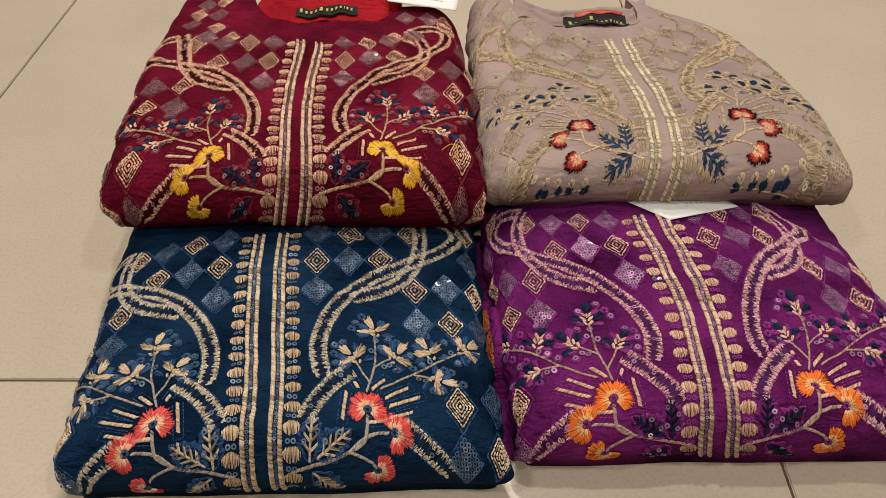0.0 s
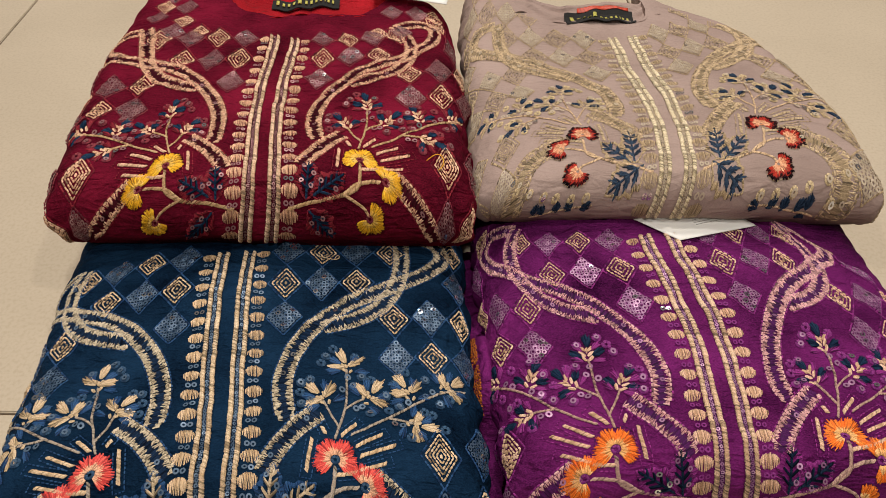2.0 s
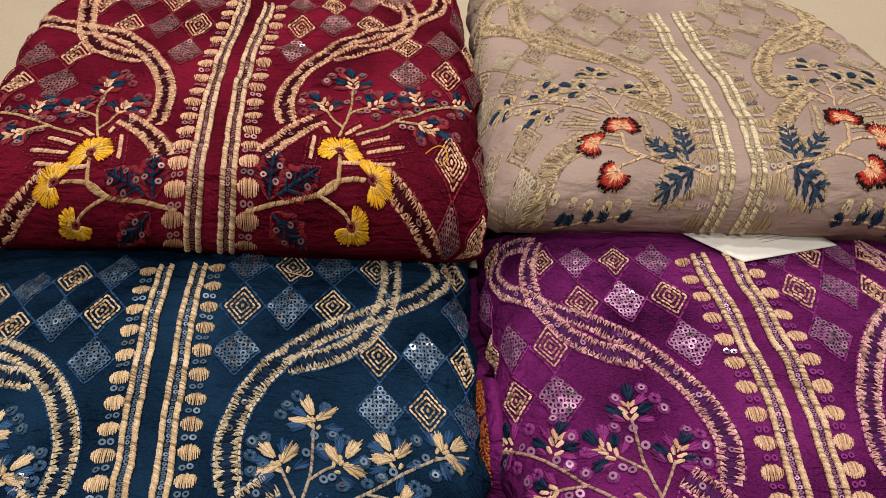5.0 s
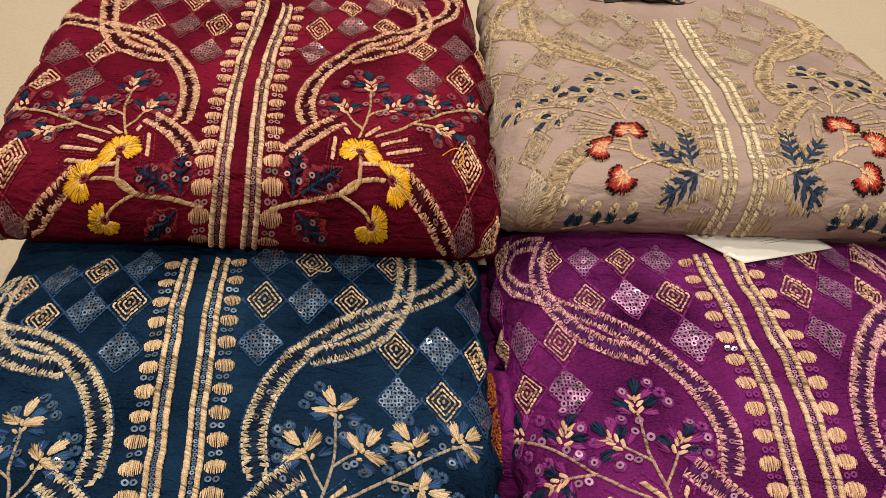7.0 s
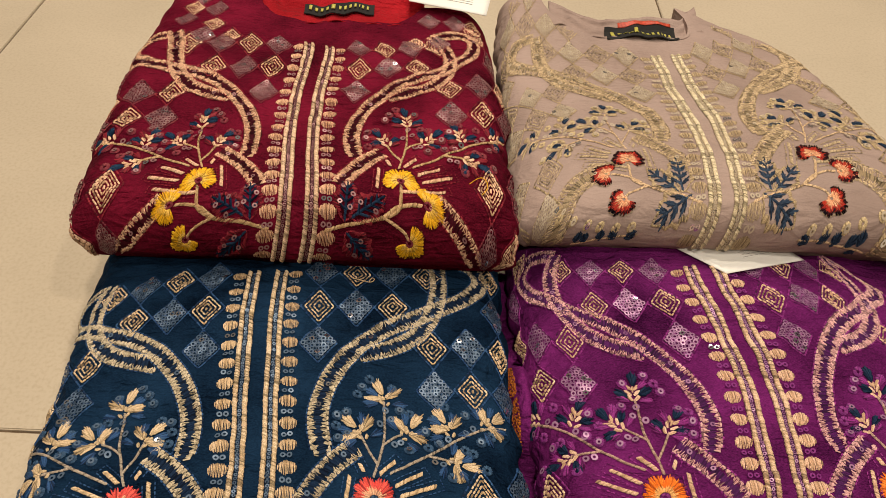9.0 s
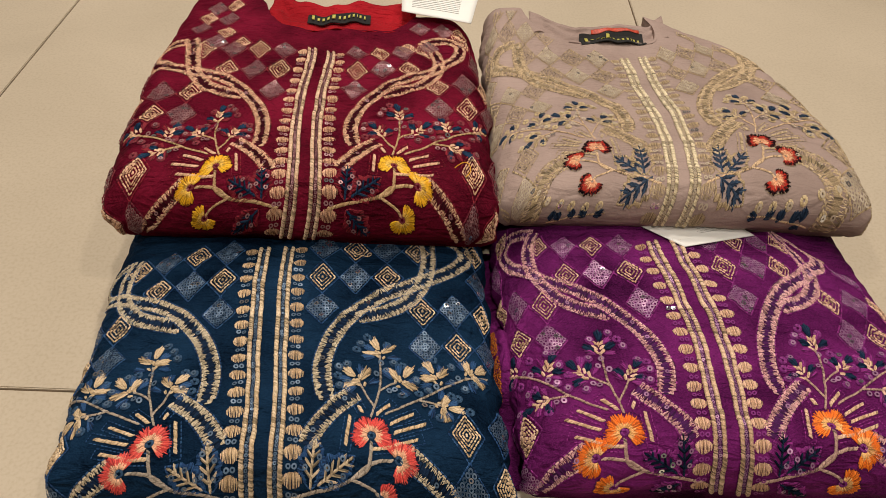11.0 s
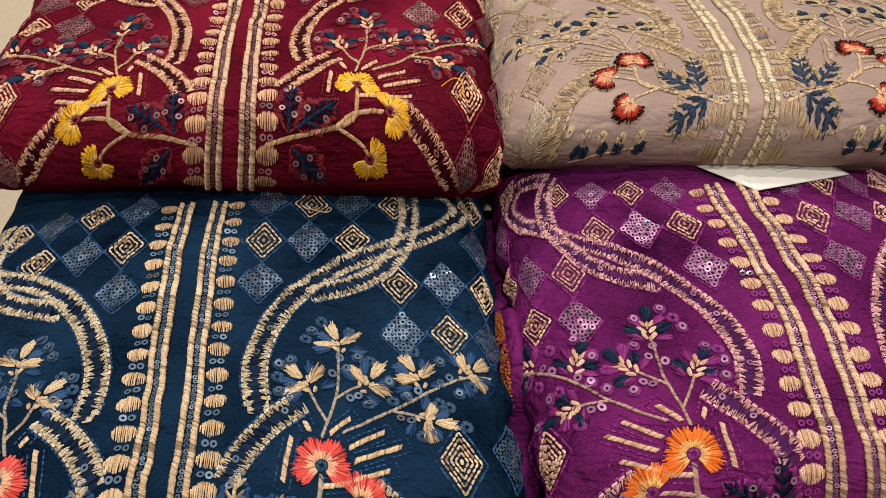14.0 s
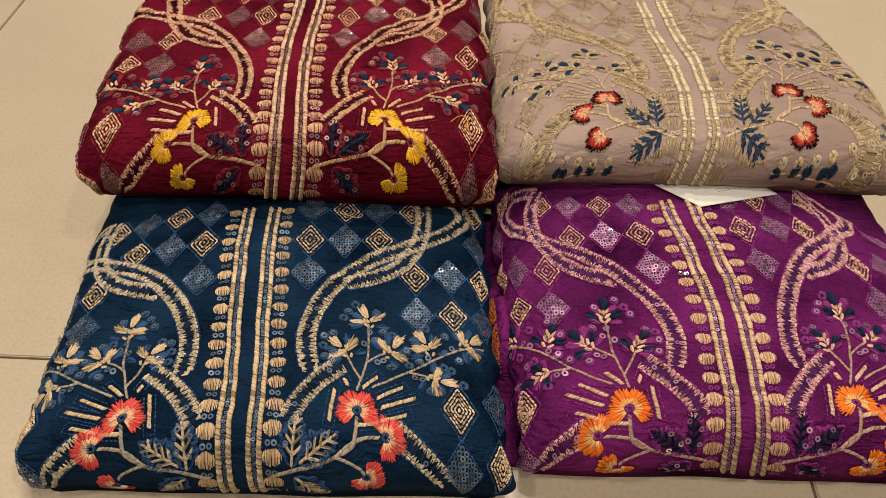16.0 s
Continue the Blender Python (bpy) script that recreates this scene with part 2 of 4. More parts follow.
for k, (x0, y0, x1, y1) in enumerate(((ROOM[0] - 0.1, ROOM[1] - 0.1, ROOM[2] + 0.1, ROOM[1]), (ROOM[0] - 0.1, ROOM[3], ROOM[2] + 0.1, ROOM[3] + 0.1),
                                      (ROOM[0] - 0.1, ROOM[1], ROOM[0], ROOM[3]), (ROOM[2], ROOM[1], ROOM[2] + 0.1, ROOM[3]))):
    bm = bmesh.new()
    box(bm, x0, y0, -0.06, x1, y1, 2.8)
    tagged(part(("wall_south", "wall_north", "wall_west", "wall_east")[k], bm, PAINT, smooth=False), "unseen dark taupe wall, added to close the room and limit bounce", "wall", kind="structure")
bm = bmesh.new()
box(bm, ROOM[0] - 0.1, ROOM[1] - 0.1, 2.8, ROOM[2] + 0.1, ROOM[3] + 0.1, 2.9)
tagged(part("ceiling", bm, PAINT, smooth=False), "unseen dark taupe ceiling, added to close the room and limit bounce", "ceiling", kind="structure")
# ---- folded garments: bodies ----
def thing(name, label, category="garment", group="folded embroidered tunics"):
    ob = new(name)
    return tagged(ob, label, category, group)


def body(fold, material, parent, back=None, name="cloth_body"):
    """The folded cloth: top, rolled front and sides, closed below. back(p) gives the cloth's length at p, where a neckline cuts into it."""
    back = back or (lambda p: fold.depth)
    nx, ny, r = 300, 280, fold.r
    turn = min(2.55, fold.wrap)
    pmax = fold.w0 - r + turn * r
    qmin = r - turn * r
    bm = bmesh.new()
    rows = []
    for j in range(ny + 1):
        row = []
        for i in range(nx + 1):
            p = -pmax + 2 * pmax * i / nx
            q = qmin + (back(p) - qmin) * j / ny
            row.append(bm.verts.new(fold.at(p, q)))
        rows.append(row)
    for drop in (0.004, 0.02, 1.0):
        row = []
        for v in rows[ny]:
            z = max(fold.bottom + 0.001, v.co.z - drop * fold.thick)
            row.append(bm.verts.new((v.co.x, v.co.y + (0.0015 if drop < 1 else -0.004), z)))
        rows.append(row)
    for a, b in zip(rows, rows[1:]):
        for i in range(nx):
            bm.faces.new((a[i], a[i + 1], b[i + 1], b[i]))
    rim = [v[0] for v in rows[::-1]][:-1] + rows[0][:-1] + [v[-1] for v in rows] + rows[-1][-2:0:-1]
    low = [bm.verts.new((v.co.x, v.co.y, fold.bottom)) for v in rim]
    n = len(rim)
    for i in range(n):
        bm.faces.new((rim[i], low[i], low[(i + 1) % n], rim[(i + 1) % n]))
    bm.faces.new(low)
    bmesh.ops.recalc_face_normals(bm, faces=bm.faces[:])
    return part(name, bm, material, parent)


def neckline(base, low, mid, half, power):
    """The cloth's length at p: base(p) on the shoulders, cut down to low in the neck."""
    def back(p):
        n = abs((p - mid) / half)
        return base(p) - ((base(p) - low) * (1 - n ** power) if n < 1 else 0.0)
    return back


blue = thing("folded_tunic", "folded navy blue tunic with cream embroidery and coral flowers on tiles")
purple = thing("folded_tunic", "folded violet tunic with gold embroidery and orange flowers on tiles")
red = thing("folded_tunic", "folded maroon tunic with cream embroidery, yellow flowers, bright red lining")
beige = thing("folded_tunic", "folded dusty beige tunic with tonal gold embroidery and red flowers")
body(BLUE, CLOTH["blue"], blue)
body(PURPLE, CLOTH["purple"], purple)
RED_BACK = neckline(lambda p: 0.284 - 0.12 * max(0.0, p) + 1.2 * max(0.0, min(0.04, -0.06 - p)), 0.2365, 0.018, 0.079, 5)
BEIGE_BACK = neckline(lambda p: 0.312 if p < -0.02 else 0.304 - 0.85 * max(0.0, p - 0.075), 0.240, -0.0125, 0.089, 5)
body(RED, CLOTH["red"], red, RED_BACK)
body(BEIGE, CLOTH["beige"], beige, BEIGE_BACK)
# ---- embroidery: one design, laid out in metres from the button placket (u) and up the cloth (v), drawn on each garment ----
# How each garment's cloth stretches the design: for u^a v^b (a + b <= 4) the shift across and along the cloth.
STRETCH_BLUE = [(-0.01659, 0.1494), (-0.0036, 0.09602), (0.00568, -0.00198), (0.00171, -0.00447), (-0.00102, -0.00272), (0.10418, 0.00772), (-0.00047, 0.00355), (-0.00408, 0.00237), (-0.00248, 0.0007), (0.00081, -0.00855), (0.00258, -0.0012), (-0.00015, -0.00075), (-0.00121, -0.00017), (-0.00115, 0.00037), (7e-05, 0.00181)]
STRETCH_PURPLE = [(-0.01299, 0.14245), (-0.0083, 0.1017), (-0.00734, -0.00203), (0.01183, -0.00727), (0.00771, -0.00278), (0.10472, 0.00821), (-0.00023, 0.00244), (-0.01076, 3e-05), (-0.00565, 0.00022), (-0.00236, 0.00207), (-0.00212, -0.00162), (-0.00173, -0.00277), (-0.00429, -0.00457), (-0.00544, -0.00311), (0.00061, 0.0004)]
STRETCH_RED = [(0.00494, 0.14102), (0.00887, 0.09498), (0.00076, 0.00545), (-0.0141, -0.00538), (-0.00729, -0.00441), (0.09217, 0.00061), (-0.00381, -0.00716), (-0.00397, -0.00422), (-0.00374, -0.00031), (0.00197, 0.00223), (-0.00632, 0.00369), (-0.00545, -0.00605), (0.00193, 0.00453), (0.00095, 0.00357), (-0.00139, 0.00126)]
STRETCH_BEIGE = [(-0.00158, 0.15509), (7e-05, 0.07762), (0.00896, 0.01484), (0.00708, 0.01097), (0.00048, -0.00154), (0.10259, 0.01595), (0.0065, 0.00316), (0.00097, -0.0029), (-0.0011, 0.00021), (0.00276, 0.02508), (0.00024, 0.00853), (-0.00087, -0.00102), (5e-05, -0.0017), (-0.00122, -0.00266), (0.00107, -0.01081)]


class Cloth:
    """The top of a garment with the design laid on it: a fine net of places and normals that stitches are laid on."""
    U0, U1, V0, V1, STEP = -0.215, 0.215, -0.10, 0.30, 0.0017

    def __init__(self, fold, stretch, back=None):
        self.fold = fold
        us = np.arange(self.U0, self.U1 + 1e-9, self.STEP)
        vs = np.arange(self.V0, self.V1 + 1e-9, self.STEP)
        uu, vv = np.meshgrid(us / 0.1, (vs - 0.15) / 0.1)
        powers = [(a, b) for a in range(5) for b in range(5 - a)]
        pp = sum(c[0] * uu ** a * vv ** b for (a, b), c in zip(powers, stretch))
        qq = sum(c[1] * uu ** a * vv ** b for (a, b), c in zip(powers, stretch))
        r, turn = fold.r, min(2.3, fold.wrap - 0.02)
        back = back or (lambda p: fold.depth)
        self.p = np.zeros((*uu.shape, 3))
        self.ok = np.zeros(uu.shape)
        for j in range(uu.shape[0]):
            for i in range(uu.shape[1]):
                p, q = float(pp[j, i]), float(qq[j, i])
                self.p[j, i] = fold.at(p, q)
                self.ok[j, i] = abs(p) < fold.w0 - r + turn * r and r - turn * r < q < back(p) - 0.004
        du = np.gradient(self.p, axis=1)
        dv = np.gradient(self.p, axis=0)
        n = np.cross(du, dv)
        self.n = n / np.maximum(np.linalg.norm(n, axis=2, keepdims=True), 1e-12)

    def lay(self, pts):
        x = np.clip((pts[:, 0] - self.U0) / self.STEP, 0, self.p.shape[1] - 1.001)
        y = np.clip((pts[:, 1] - self.V0) / self.STEP, 0, self.p.shape[0] - 1.001)
        i, j = x.astype(int), y.astype(int)
        fx, fy = (x - i)[:, None], (y - j)[:, None]
        mix = lambda g: g[j, i] * (1 - fx) * (1 - fy) + g[j, i + 1] * fx * (1 - fy) + g[j + 1, i] * (1 - fx) * fy + g[j + 1, i + 1] * fx * fy
        n = mix(self.n)
        n /= np.maximum(np.linalg.norm(n, axis=1, keepdims=True), 1e-12)
        ok = np.minimum.reduce([self.ok[j, i], self.ok[j, i + 1], self.ok[j + 1, i], self.ok[j + 1, i + 1]])
        return mix(self.p) + n * (pts[:, 2:3] + 0.0004), ok > 0.5


class Stitches:
    """Gathers strands of thread, sequins and cords on one cloth, and makes them one mesh."""

    def __init__(self, cloth_on, rng):
        self.cloth, self.rng, self.v, self.f, self.runs = cloth_on, rng, [], [], []
        self.pile = 1.0

    def strand(self, a, b, w, h=0.0007, base=0.0003, bow=0.0):
        """One satin strand from a to b: a thin half-round thread, low at its ends."""
        ax, ay = a
        bx, by = b
        dx, dy = bx - ax, by - ay
        n = math.hypot(dx, dy) or 1e-9
        ox, oy = -dy / n * w / 2, dx / n * w / 2
        k = len(self.v)
        for t, hh, ww in ((0.0, 0.25, 0.55), (0.22, 0.9, 1.0), (0.78, 0.9, 1.0), (1.0, 0.25, 0.55)):
            x, y = ax + dx * t, ay + dy * t
            if bow:
                s = bow * 4 * t * (1 - t)
                x, y = x - dy / n * s, y + dx / n * s
            self.v += [(x + ox * ww, y + oy * ww, base * hh * 0.4), (x, y, base + 0.95 * h * hh * self.pile), (x - ox * ww, y - oy * ww, base * hh * 0.4)]
        for s in (0, 3, 6):
            self.f += [(k + s, k + s + 3, k + s + 4, k + s + 1), (k + s + 1, k + s + 4, k + s + 5, k + s + 2)]
        self.runs.append((k, len(self.v), len(self.f) - 6, len(self.f)))

    def ring(self, x, y, r, hole=0.42, lift=0.0009, tilt=0.0, seg=9):
        """A flat sequin with a hole, a little tilted."""
        k, f0 = len(self.v), len(self.f)
        ta = self.rng.uniform(0, 6.28)
        for i in range(seg):
            c, s = math.cos(6.2832 * i / seg), math.sin(6.2832 * i / seg)
            for rr in (r, r * hole):
                self.v.append((x + c * rr, y + s * rr, lift + tilt * rr * math.cos(6.2832 * i / seg - ta)))
        for i in range(seg):
            j = (i + 1) % seg
            self.f.append((k + 2 * i, k + 2 * j, k + 2 * j + 1, k + 2 * i + 1))
        self.runs.append((k, len(self.v), f0, len(self.f)))

    def make(self, name, material, parent, label=""):
        if not self.v:
            return None
        pos, ok = self.cloth.lay(np.array(self.v, dtype=float))
        verts, faces = [], []
        for v0, v1, f0, f1 in self.runs:
            if ok[v0:v1].all():
                shift = len(verts) - v0
                verts.extend(pos[v0:v1].tolist())
                faces.extend(tuple(i + shift for i in f) for f in self.f[f0:f1])
        if not verts:
            return None
        me = bpy.data.meshes.new(name)
        me.from_pydata(verts, [], faces)
        me.materials.append(material)
        me.shade_smooth()
        ob = new(name, me)
        ob.parent = parent
        if label:
            tagged(ob, label)
        return ob


def spline(points, step=0.0012):
    """A smooth line through points, as many close points."""
    pts = [np.array(p, dtype=float) for p in points]
    pts = [2 * pts[0] - pts[1]] + pts + [2 * pts[-1] - pts[-2]]
    out = []
    for a, b, c, d in zip(pts, pts[1:], pts[2:], pts[3:]):
        n = max(2, int(np.linalg.norm(c - b) / step))
        for i in range(n):
            t = i / n
            out.append(0.5 * (2 * b + (c - a) * t + (2 * a - 5 * b + 4 * c - d) * t * t + (3 * b - a - 3 * c + d) * t ** 3))
    out.append(pts[-2])
    # even steps
    out = np.array(out)
    seg = np.r_[0, np.cumsum(np.linalg.norm(np.diff(out, axis=0), axis=1))]
    s = np.arange(0, seg[-1], step)
    return np.c_[np.interp(s, seg, out[:, 0]), np.interp(s, seg, out[:, 1])]


def rope(st, points, width, pitch=0.0010, slant=0.5, h=0.0011, full=1.12, base=0.0003):
    """A satin cord: close strands laid slantwise across the line."""
    line = spline(points, pitch)
    tan = np.gradient(line, axis=0)
    tan /= np.maximum(np.linalg.norm(tan, axis=1, keepdims=True), 1e-9)
    for (x, y), (tx, ty) in zip(line, tan):
        j = st.rng.uniform(-0.09, 0.09)
        w = width * (1 + 0.03 * math.sin(x * 900 + y * 1300) + j) / 2
        sx, sy = -ty * w + tx * w * slant, tx * w + ty * w * slant
        e = st.rng.uniform(-0.06, 0.06) * width
        x, y = x - ty * e, y + tx * e
        st.strand((x - sx, y - sy), (x + sx, y + sy), pitch * full, h * st.rng.uniform(0.92, 1.08), base)


def running(st, points, length=0.0028, gap=0.0007, width=0.0008, h=0.0006):
    """A line of running stitches."""
    line = spline(points, 0.0007)
    n, g = max(2, int(length / 0.0007)), max(1, int(gap / 0.0007))
    i = 0
    while i + n < len(line):
        st.strand(tuple(line[i]), tuple(line[i + n]), width, h)
        i += n + g


def offset(points, d):
    line = spline(points, 0.002)
    tan = np.gradient(line, axis=0)
    tan /= np.maximum(np.linalg.norm(tan, axis=1, keepdims=True), 1e-9)
    return [(x - ty * d, y + tx * d) for (x, y), (tx, ty) in zip(line, tan)][::2]


# ---- motifs: each call makes one part of a garment ----
PALETTES = {
    "blue": dict(band=((0.4437, 0.3698, 0.2518), (0.675, 0.5751, 0.4125)), braid=((0.6026, 0.4515, 0.2737), (0.8035, 0.6464, 0.4608)), cream=((0.5227, 0.3698, 0.2115), (0.743, 0.5751, 0.3862)), accent=((0.012, 0.045, 0.13), (0.035, 0.10, 0.23)), dark=((0.006, 0.014, 0.035), (0.012, 0.03, 0.07)),
                 leaf=((0.4793, 0.3498, 0.1976), (0.667, 0.5247, 0.3534)), petal=((0.62, 0.055, 0.05), (0.80, 0.15, 0.11)), core=((0.74, 0.40, 0.24), (0.84, 0.55, 0.36)),
                 sequin=((0.0263, 0.0525, 0.0938), (0.135, 0.195, 0.2775)), stem=((0.3211, 0.2678, 0.2095), (0.455, 0.3809, 0.3067)), rung=((0.0186, 0.0496, 0.1054), (0.0496, 0.1054, 0.186)), vein=((0.419, 0.323, 0.202), (0.614, 0.49, 0.336))),
    "purple": dict(band=((0.4899, 0.2539, 0.2554), (0.7932, 0.4847, 0.4657)), braid=((0.6048, 0.4061, 0.2503), (0.8208, 0.5984, 0.4312)), cream=((0.5184, 0.3206, 0.1947), (0.756, 0.5129, 0.3756)), accent=((0.1512, 0.013, 0.1224), (0.3168, 0.036, 0.2448)), dark=((0.05, 0.005, 0.06), (0.09, 0.010, 0.10)),
                   leaf=((0.006, 0.013, 0.036), (0.018, 0.040, 0.080)), petal=((0.78, 0.15, 0.012), (0.88, 0.27, 0.03)), core=((0.76, 0.38, 0.12), (0.86, 0.54, 0.24)),
                   sequin=((0.18, 0.06, 0.16), (0.40, 0.22, 0.34)), stem=((0.375, 0.225, 0.1875), (0.525, 0.345, 0.27)), rung=((0.165, 0.0188, 0.15), (0.27, 0.045, 0.225)), vein=((0.006, 0.012, 0.03), (0.015, 0.03, 0.06))),
    "red": dict(band=((0.5292, 0.2914, 0.1773), (0.7832, 0.5179, 0.3443)), braid=((0.648, 0.44, 0.2732), (0.8856, 0.6495, 0.472)), cream=((0.5616, 0.3352, 0.1988), (0.7992, 0.5238, 0.3601)), accent=((0.14, 0.008, 0.018), (0.29, 0.022, 0.036)), dark=((0.035, 0.003, 0.007), (0.06, 0.005, 0.012)),
                leaf=((0.007, 0.020, 0.048), (0.020, 0.050, 0.10)), petal=((0.72, 0.36, 0.008), (0.88, 0.55, 0.03)), core=((0.70, 0.40, 0.04), (0.86, 0.60, 0.16)),
                sequin=((0.14, 0.05, 0.06), (0.34, 0.18, 0.18)), stem=((0.442, 0.272, 0.1275), (0.595, 0.408, 0.2295)), rung=((0.16, 0.02, 0.035), (0.26, 0.05, 0.06)), vein=((0.008, 0.020, 0.048), (0.020, 0.044, 0.088))),
    "beige": dict(band=((0.46, 0.3404, 0.2024), (0.6256, 0.4784, 0.3036)), braid=((0.64, 0.53, 0.34), (0.84, 0.73, 0.52)), cream=((0.361, 0.266, 0.1568), (0.532, 0.4085, 0.2565)), accent=((0.36, 0.26, 0.145), (0.50, 0.38, 0.225)), dark=((0.26, 0.19, 0.11), (0.36, 0.27, 0.16)),
                  leaf=((0.012, 0.022, 0.044), (0.036, 0.060, 0.100)), petal=((0.30, 0.016, 0.010), (0.50, 0.040, 0.018)), core=((0.62, 0.26, 0.13), (0.78, 0.50, 0.30)), rim=((0.010, 0.006, 0.008), (0.05, 0.010, 0.010)),
                  sequin=((0.37, 0.29, 0.20), (0.52, 0.43, 0.32)), stem=((0.50, 0.34, 0.20), (0.66, 0.48, 0.30)), rung=((0.44, 0.33, 0.18), (0.60, 0.47, 0.28)), vein=((0.014, 0.028, 0.056), (0.042, 0.072, 0.118))),
}


class Needle:
    """Draws the motifs of one garment in its colours."""

    def __init__(self, owner, cloth_on, hue, seed):
        self.owner, self.cloth, self.hue, self.rng = owner, cloth_on, hue, random.Random(seed)
        pal = PALETTES[hue]
        self.m = {k: thread(hue + "_" + k + "_floss", *c) for k, c in pal.items() if k != "sequin"}
        self.m["sequin"] = sequin(hue + "_sequin", *pal["sequin"], *((0.0, 0.6) if hue == "beige" else (0.25, 0.38)))
        # Pale mirror-like copy of the sequin, painted highlights for the few that glint
        self.m["shine"] = sequin(hue + "_glint_sequin", (0.55, 0.56, 0.60), (0.85, 0.86, 0.9), 0.9, 0.12)

    def begin(self):
        st = Stitches(self.cloth, self.rng)
        st.pile = 0.6 if self.hue == "beige" else 1.0
        return st

    def done(self, st, name, colour, parent=None, label="", kind=""):
        if not st.v:
            return None
        ob = st.make(name, self.m[colour], parent or self.owner, label)
        if ob and kind:
            tagged(ob, kind=kind)
        return ob

    def diamond(self, x, y, hw, hh, tall=False):
        """Rings of thick stitches, one inside the other, in a thin coloured outline."""
        st = self.begin()
        rings = 4 if tall else 3
        k0 = 0.88
        for k in range(rings):
            s = k0 - k * (0.80 / rings)
            c = [(x, y + hh * s), (x + hw * s, y), (x, y - hh * s), (x - hw * s, y)]
            for a, b in zip(c, c[1:] + c[:1]):
                ln = math.hypot(b[0] - a[0], b[1] - a[1])
                n = max(1, round(ln / 0.0030))
                for i in range(n):
                    t0, t1 = (i + 0.06) / n, (i + 0.94) / n
                    j = self.rng.uniform(-0.0003, 0.0003)
                    st.strand((a[0] + (b[0] - a[0]) * t0, a[1] + (b[1] - a[1]) * t0 + j), (a[0] + (b[0] - a[0]) * t1, a[1] + (b[1] - a[1]) * t1 + j), 0.00112, 0.0010)
        st.strand((x, y - 0.0013), (x, y + 0.0013), 0.0017, 0.001)
        motif = self.done(st, "diamond_motif", "cream", label="concentric diamond of thick cream stitches")
        if motif:
            st = self.begin()
            self.frame_lines(st, x, y, hw * 1.14, hh * 1.14)
            self.done(st, "outline", "accent", motif)

    def frame_lines(self, st, x, y, hw, hh):
        c = [(x, y + hh), (x + hw, y), (x, y - hh), (x - hw, y)]
        for a, b in zip(c, c[1:] + c[:1]):
            ln = math.hypot(b[0] - a[0], b[1] - a[1])
            n = max(2, round(ln / 0.0022))
            for i in range(n):
                t0, t1 = i / n, (i + 0.95) / n
                st.strand((a[0] + (b[0] - a[0]) * t0, a[1] + (b[1] - a[1]) * t0), (a[0] + (b[0] - a[0]) * t1, a[1] + (b[1] - a[1]) * t1), 0.0012, 0.0007)

    def spangles(self, x, y, hw, hh):
        """A diamond filled with small sequins, sewn down with short threads."""
        st, tie, bright = self.begin(), self.begin(), self.begin()
        n = 6
        for i in range(n):
            for j in range(n):
                a, b = (i + 0.5) / n * 2 - 1, (j + 0.5) / n * 2 - 1
                px = x + hw * 0.92 * (a + b) / 2 + self.rng.uniform(-0.0003, 0.0003)
                py = y + hh * 0.92 * (a - b) / 2 + self.rng.uniform(-0.0003, 0.0003)
                to = bright if self.rng.random() < (0.07 if self.hue != "beige" else 0.012) else st
                to.ring(px, py, 0.00178, 0.46, 0.0009 + self.rng.uniform(0, 0.0003), self.rng.uniform(0.02, 0.16))
                for k in range(1):
                    ang = self.rng.uniform(0, 6.28)
                    tie.strand((px, py), (px + 0.0019 * math.cos(ang), py + 0.0019 * math.sin(ang)), 0.0005, 0.0009, 0.0006)
        motif = self.done(st, "sequin_diamond", "sequin", label="diamond patch of small dull sequins", kind="stuff")
        if motif:
            self.done(bright, "glint_sequin", "shine", motif, kind="stuff")
            self.frame_lines(tie, x, y, hw, hh)
            self.done(tie, "outline", "accent" if self.hue != "red" else "rung", motif)

    def dot(self, x, y, w, h):
        """A satin oval beside the placket."""
        st = self.begin()
        n = 13
        for i in range(n):
            t = (i + 0.5) / n * 2 - 1
            e = max(0.0, 1 - abs(t) ** 2.2) ** 0.5
            top, foot = e * self.rng.uniform(0.86, 1.06), e * self.rng.uniform(0.86, 1.06)
            slant = self.rng.uniform(-0.0003, 0.0003)
            for k in (-1, 1):
                st.strand((x + t * w + slant - k * 0.0001, y - foot * h), (x + (t + k * 0.5 / n) * w, y + top * h), 1.05 * w / n, 0.0011 * self.rng.uniform(0.8, 1.15))
        self.done(st, "dot_motif", "cream")

    def pair(self, x, y):
        st = self.begin()
        for s in (-1, 1):
            st.ring(x + s * 0.0019, y + self.rng.uniform(-0.0004, 0.0004), 0.0018, 0.42, 0.0009, self.rng.uniform(0.05, 0.3))
        self.done(st, "double_sequin", "shine" if self.rng.random() < 0.06 else ("rung" if self.hue == "purple" else "sequin"))

    def braid(self, points, width=0.0030):
        st = self.begin()
        rope(st, points, width, 0.00085, 0.45, 0.0014, 1.05, 0.0012)
        self.done(st, "braid", "braid", label="thick cream satin cord")

    def sequin_tape(self, points):
        st = self.begin()
        for x, y in spline(points, 0.0026):
            st.ring(x + self.rng.uniform(-0.0003, 0.0003), y, 0.0012, 0.4, 0.0006, self.rng.uniform(0.05, 0.3))
        tape = self.done(st, "sequin_tape", "sequin", label="narrow tape of small sequins", kind="stuff")
        st = self.begin()
        for x, y in spline(points, 0.0014):
            st.strand((x - 0.0017, y - 0.0006), (x + 0.0017, y + 0.0006), 0.0009, 0.0004)
        if tape:
            self.done(st, "backing", "dark", tape)

